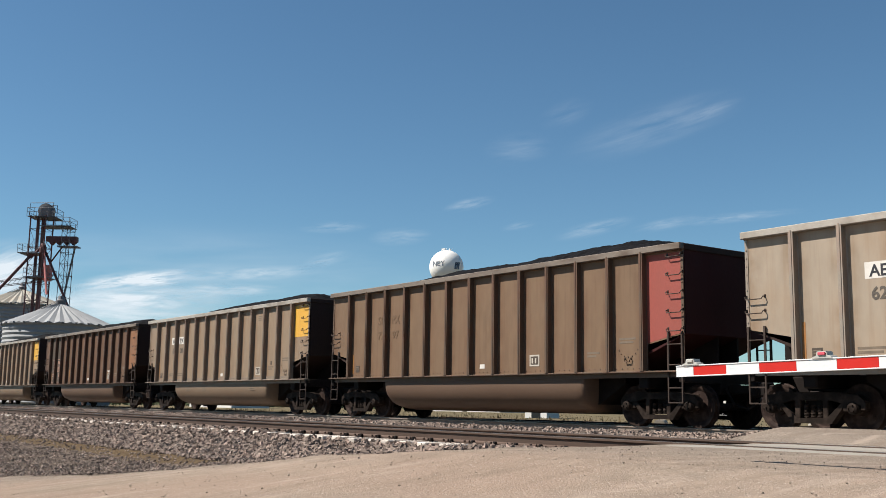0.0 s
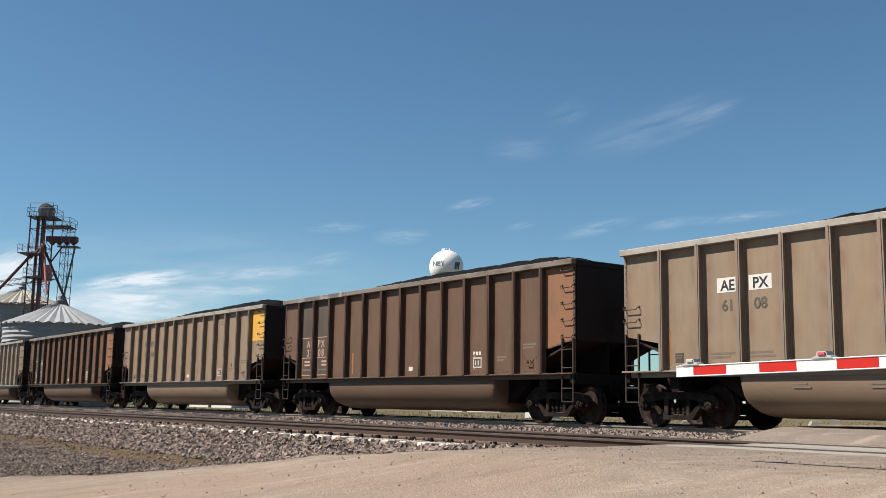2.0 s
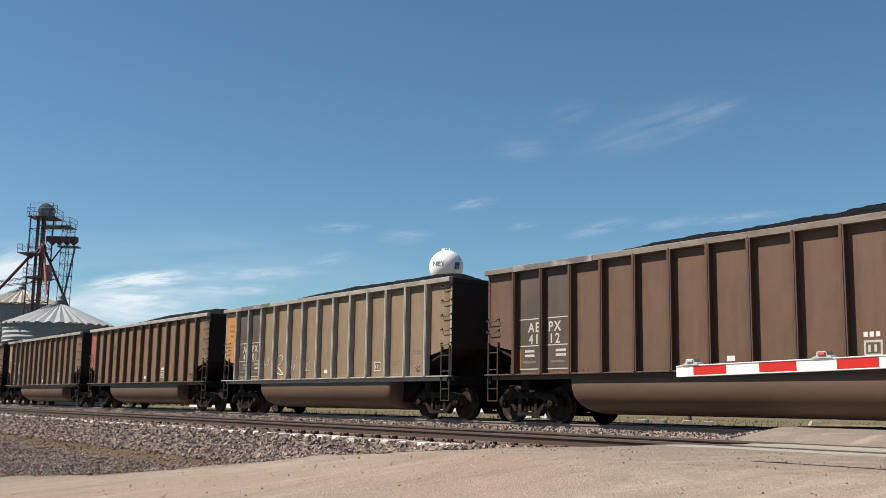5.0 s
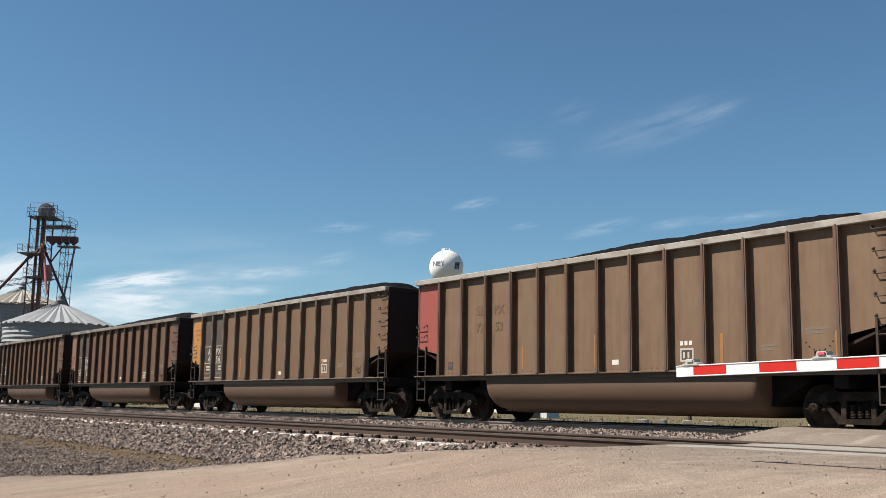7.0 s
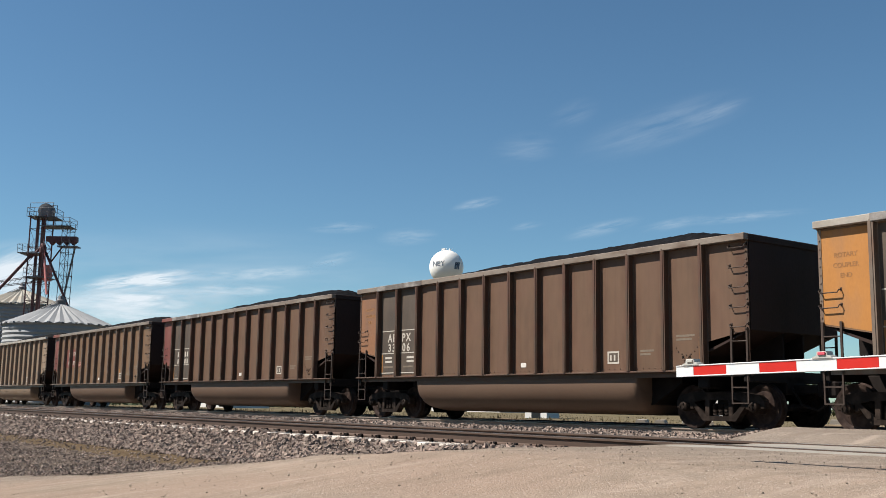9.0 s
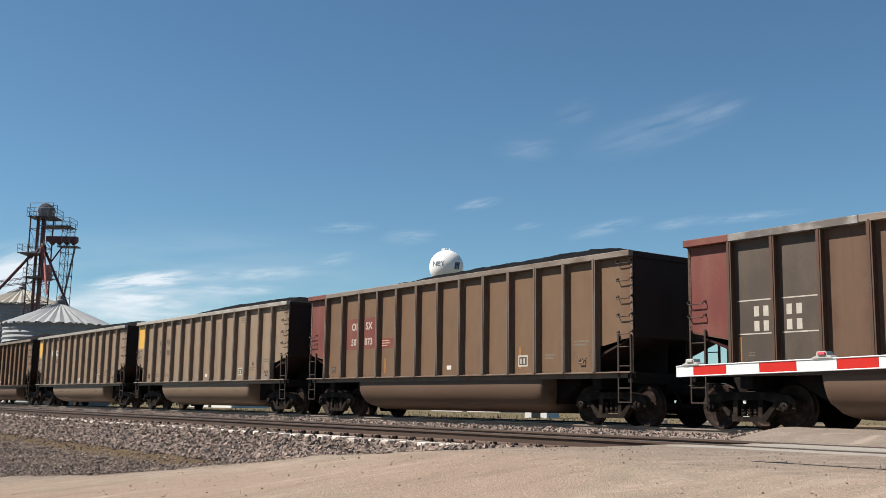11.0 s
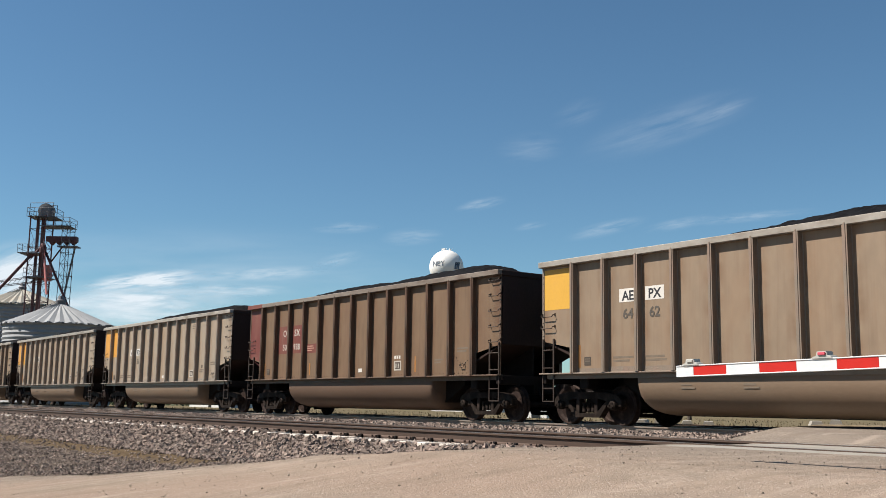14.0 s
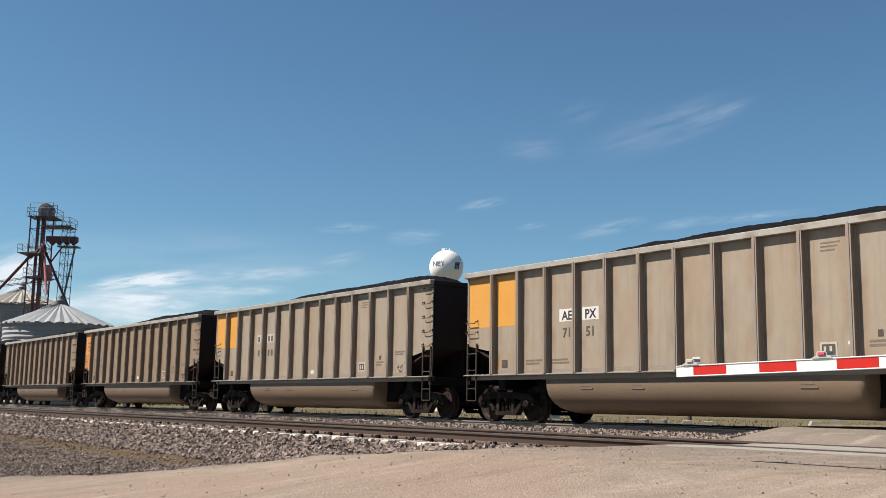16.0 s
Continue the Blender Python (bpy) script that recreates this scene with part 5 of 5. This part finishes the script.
def build_beyond():

    build_house((-76.0, 67.5, ground_z(-75, 66)), 2.4, 2.4, 2.2, 2.8, 18, "small white shed with a dark door")
    build_house((-150.0, 118.0, -0.85), 16, 8, 3.0, 4.8, 12, "low white building across the field")
    build_house((-178.0, 82.0, -0.75), 14, 8, 2.8, 4.2, 8, "long pale building near the tracks")
    build_house((-120.0, 150.0, -0.85), 12, 9, 2.8, 4.6, 15, "white house far across the field")
    build_house((-92.0, 158.0, -0.85), 12, 9, 2.8, 4.6, 10, "white house among far trees")
    rng = random.Random(3)
    verts, faces = [], []
    for k in range(16000):
        az = radians(rng.uniform(-84, -26))
        d = rng.uniform(230, 300)
        base = 2.2 + 2.2 * noise.noise((az * 40, 0.5, 0)) + 1.2 * noise.noise((az * 130, 0.5, 3))
        p = Vector((d * math.sin(az), d * math.cos(az), -0.9 + rng.random() ** 0.7 * max(0.6, base)))
        e1 = Vector((rng.gauss(0, 1), rng.gauss(0, 1), rng.gauss(0, 1))).normalized() * rng.uniform(0.25, 0.6)
        e2 = Vector((rng.gauss(0, 1), rng.gauss(0, 1), rng.gauss(0, 1))).normalized() * rng.uniform(0.25, 0.6)
        i = len(verts)
        verts += [tuple(p - e1), tuple(p + e2), tuple(p + e1), tuple(p - e2)]
        faces.append((i, i + 1, i + 2, i + 3))
    me = bpy.data.meshes.new("far_woods")
    me.from_pydata(verts, [], faces)
    me.materials.append(LEAF)
    tagged(new("far_woods", me), "low dark line of far trees and scrub", "woods", kind="stuff")
    for i, (x, y, hgt) in enumerate(((-88, 136, 7.5), (-74, 122, 6.0), (-104, 150, 7.0), (-130, 140, 6.5), (-160, 128, 6.0), (-64, 132, 6.5), (-72, 84, 4.2), (-196, 110, 6.0), (-110, 132, 5.0))):
        build_tree((x, y, -0.9), hgt, 40 + i)

    def block(bm):
        prism(bm, [(-0.20, -0.9, 0), (0.20, -0.9, 0), (0.13, -0.9, 0.16), (-0.13, -0.9, 0.16)], (0, 1.8, 0))
    for x, y in ((-24.48, 26.2), (-23.66, 26.2), (-22.56, 26.2), (-21.7, 26.2), (-18.81, 27.58), (-18.87, 28.68)):
        ob = new("concrete_block", shared("concrete_block", CONCRETE, block))
        ob.location, ob.rotation_euler = (x, y, ground_z(x, y)), (0, 0, radians(rng.uniform(32, 44)))
        tagged(ob, "pale concrete parking block on the far lot", "concrete block", "concrete blocks beyond the tracks")
    verts, faces = [], []
    for k in range(4000):
        x, y = -20 - 130 * rng.random(), rng.uniform(24, 95)
        z, hgt, a = ground_z(x, y), rng.uniform(0.05, 0.22), rng.uniform(0, 6.3)
        dx, dy = 0.05 * math.cos(a), 0.05 * math.sin(a)
        i = len(verts)
        verts += [(x - dx, y - dy, z), (x + dx, y + dy, z), (x + rng.uniform(-0.06, 0.06), y + rng.uniform(-0.06, 0.06), z + hgt)]
        faces.append((i, i + 1, i + 2))
    me = bpy.data.meshes.new("grass")
    me.from_pydata(verts, [], faces)
    me.materials.append(GRASS)
    tagged(new("grass", me), "sparse dry grass on the far field", "grass", kind="stuff")


build_beyond()

# ---- thin clouds, 3 km off: azimuth, elevation, width and height in degrees, thickness, lean ----
CLOUDS = [
    (-70.4, 6.25, 7.5, 1.25, 2.3, 9), (-70.4, 5.2, 12.0, 1.9, 1.5, 3), (-76.9, 6.2, 5.2, 3.8, 1.9, 25), (-64.6, 6.85, 9.0, 1.0, 0.75, 5), (-60.3, 7.8, 3.2, 0.9, 0.30, 15),
    (-66.0, 5.9, 8.0, 0.9, 0.8, 3), (-72.5, 4.6, 18.0, 2.4, 1.2, 0), (-60.0, 9.55, 4.4, 0.8, 0.30, 4), (-56.3, 9.15, 4.0, 1.2, 0.32, 5), (-52.5, 11.0, 3.4, 0.8, 0.36, 13),
    (-45.6, 9.66, 5.2, 1.0, 0.34, 13), (-41.6, 9.85, 4.5, 0.8, 0.28, 10), (-38.0, 10.1, 8.0, 0.7, 0.26, 4), (-42.2, 15.1, 11.0, 2.9, 0.22, 16), (-39.2, 15.75, 4.2, 0.9, 0.16, 19),
    # the last, widest sheet is a made-up glowing veil that brightens the left sky
    (-49.8, 14.05, 4.4, 2.1, 0.18, 4), (-47.1, 15.9, 3.6, 1.8, 0.10, 20), (-49.7, 9.8, 2.4, 0.6, 0.16, 10), (-67.5, 6.2, 34.0, 7.5, 0.30, 2),
]
DRIFT = []


def cloud_material(dense, seed, aspect):
    m = bpy.data.materials.new("cloud_glow")
    m.use_nodes = True
    nt, n = m.node_tree, m.node_tree.nodes
    n.remove(n["Principled BSDF"])
    tc = n.new("ShaderNodeTexCoord")
    mp = n.new("ShaderNodeMapping")
    mp.inputs["Location"].default_value = (seed * 3.7, seed * 1.3, 0)
    mp.inputs["Rotation"].default_value = (0, 0, radians(-10))
    mp.inputs["Scale"].default_value = (0.40 * aspect, 2.6, 1)
    nt.links.new(tc.outputs["Generated"], mp.inputs["Vector"])
    nz = n.new("ShaderNodeTexNoise")
    nz.inputs["Scale"].default_value, nz.inputs["Detail"].default_value, nz.inputs["Roughness"].default_value = 1.6, 7, 0.58
    nz.inputs["Distortion"].default_value = 0.2
    nt.links.new(mp.outputs[0], nz.inputs["Vector"])
    off = n.new("ShaderNodeVectorMath")
    off.operation = 'MULTIPLY_ADD'
    off.inputs[1].default_value, off.inputs[2].default_value = (2, 2, 0), (-1, -1, 0)
    nt.links.new(tc.outputs["Generated"], off.inputs[0])
    ln = n.new("ShaderNodeVectorMath")
    ln.operation = 'LENGTH'
    nt.links.new(off.outputs[0], ln.inputs[0])
    fade = n.new("ShaderNodeMapRange")
    fade.interpolation_type = 'SMOOTHSTEP'
    fade.inputs["From Min"].default_value, fade.inputs["From Max"].default_value = 1.0, 0.05
    nt.links.new(ln.outputs["Value"], fade.inputs["Value"])
    body = n.new("ShaderNodeMapRange")
    body.inputs["From Min"].default_value, body.inputs["From Max"].default_value = 0.34, 0.80
    nt.links.new(nz.outputs["Fac"], body.inputs["Value"])
    mul = n.new("ShaderNodeMath")
    mul.operation = 'MULTIPLY'
    nt.links.new(fade.outputs[0], mul.inputs[0])
    nt.links.new(body.outputs[0], mul.inputs[1])
    mul2 = n.new("ShaderNodeMath")
    mul2.operation = 'MULTIPLY'
    mul2.use_clamp = True
    nt.links.new(mul.outputs[0], mul2.inputs[0])
    mul2.inputs[1].default_value = dense * 1.15
    em, tr, mix = n.new("ShaderNodeEmission"), n.new("ShaderNodeBsdfTransparent"), n.new("ShaderNodeMixShader")
    em.inputs[0].default_value = (0.80, 0.88, 0.95, 1)
    em.inputs[1].default_value = 0.54
    nt.links.new(mul2.outputs[0], mix.inputs[0])
    nt.links.new(tr.outputs[0], mix.inputs[1])
    nt.links.new(em.outputs[0], mix.inputs[2])
    nt.links.new(mix.outputs[0], n["Material Output"].inputs[0])
    return m


def build_clouds():
    dist = 3000.0
    for i, (az, el, w, hgt, dense, lean) in enumerate(CLOUDS):
        d = dist + 30 * i
        way = Vector((math.sin(radians(az)) * math.cos(radians(el)), math.cos(radians(az)) * math.cos(radians(el)), math.sin(radians(el))))
        half_w, half_h = d * math.tan(radians(w / 2)), d * math.tan(radians(hgt / 2))
        me = bpy.data.meshes.new("cloud")
        me.from_pydata([(-half_w, -half_h, 0), (half_w, -half_h, 0), (half_w, half_h, 0), (-half_w, half_h, 0)], [], [(0, 1, 2, 3)])
        me.materials.append(cloud_material(dense, i + 1, w / hgt))
        ob = tagged(new("backdrop_cloud", me), "thin white glowing wisp of high cloud and haze", "cloud", "thin clouds", kind="structure")
        m = look(way * d, Vector((0, 0, 0.4)), -lean)
        side = Vector((way.y, -way.x, 0)).normalized()
        DRIFT.append((ob, m, side * d * radians(0.75) * (0.7 if el < 7 else 1.0)))


build_clouds()


# ---- what moves: the train, its wheels, the slow clouds ----
def travelled(t):
    return SPEED * t + GAIN * t * (t - 16.0)


def motions():
    for thing, k in trains + coals:
        walk(thing, [(float(t), pose(START - k * CAR + travelled(t), TRAIN_TRACK, 0)) for t in range(17)])
    frames = range(16 * FPS + 1)
    for ws, ax in wheels:
        walk(ws, [(f / FPS, pose(ax, 0, 0.457, 0, math.degrees(travelled(f / FPS) / 0.457) % 360.0, 0)) for f in frames])
    for ob, m, shift in DRIFT:
        walk(ob, [(0.0, m), (16.0, Matrix.Translation(shift) @ m)])


motions()
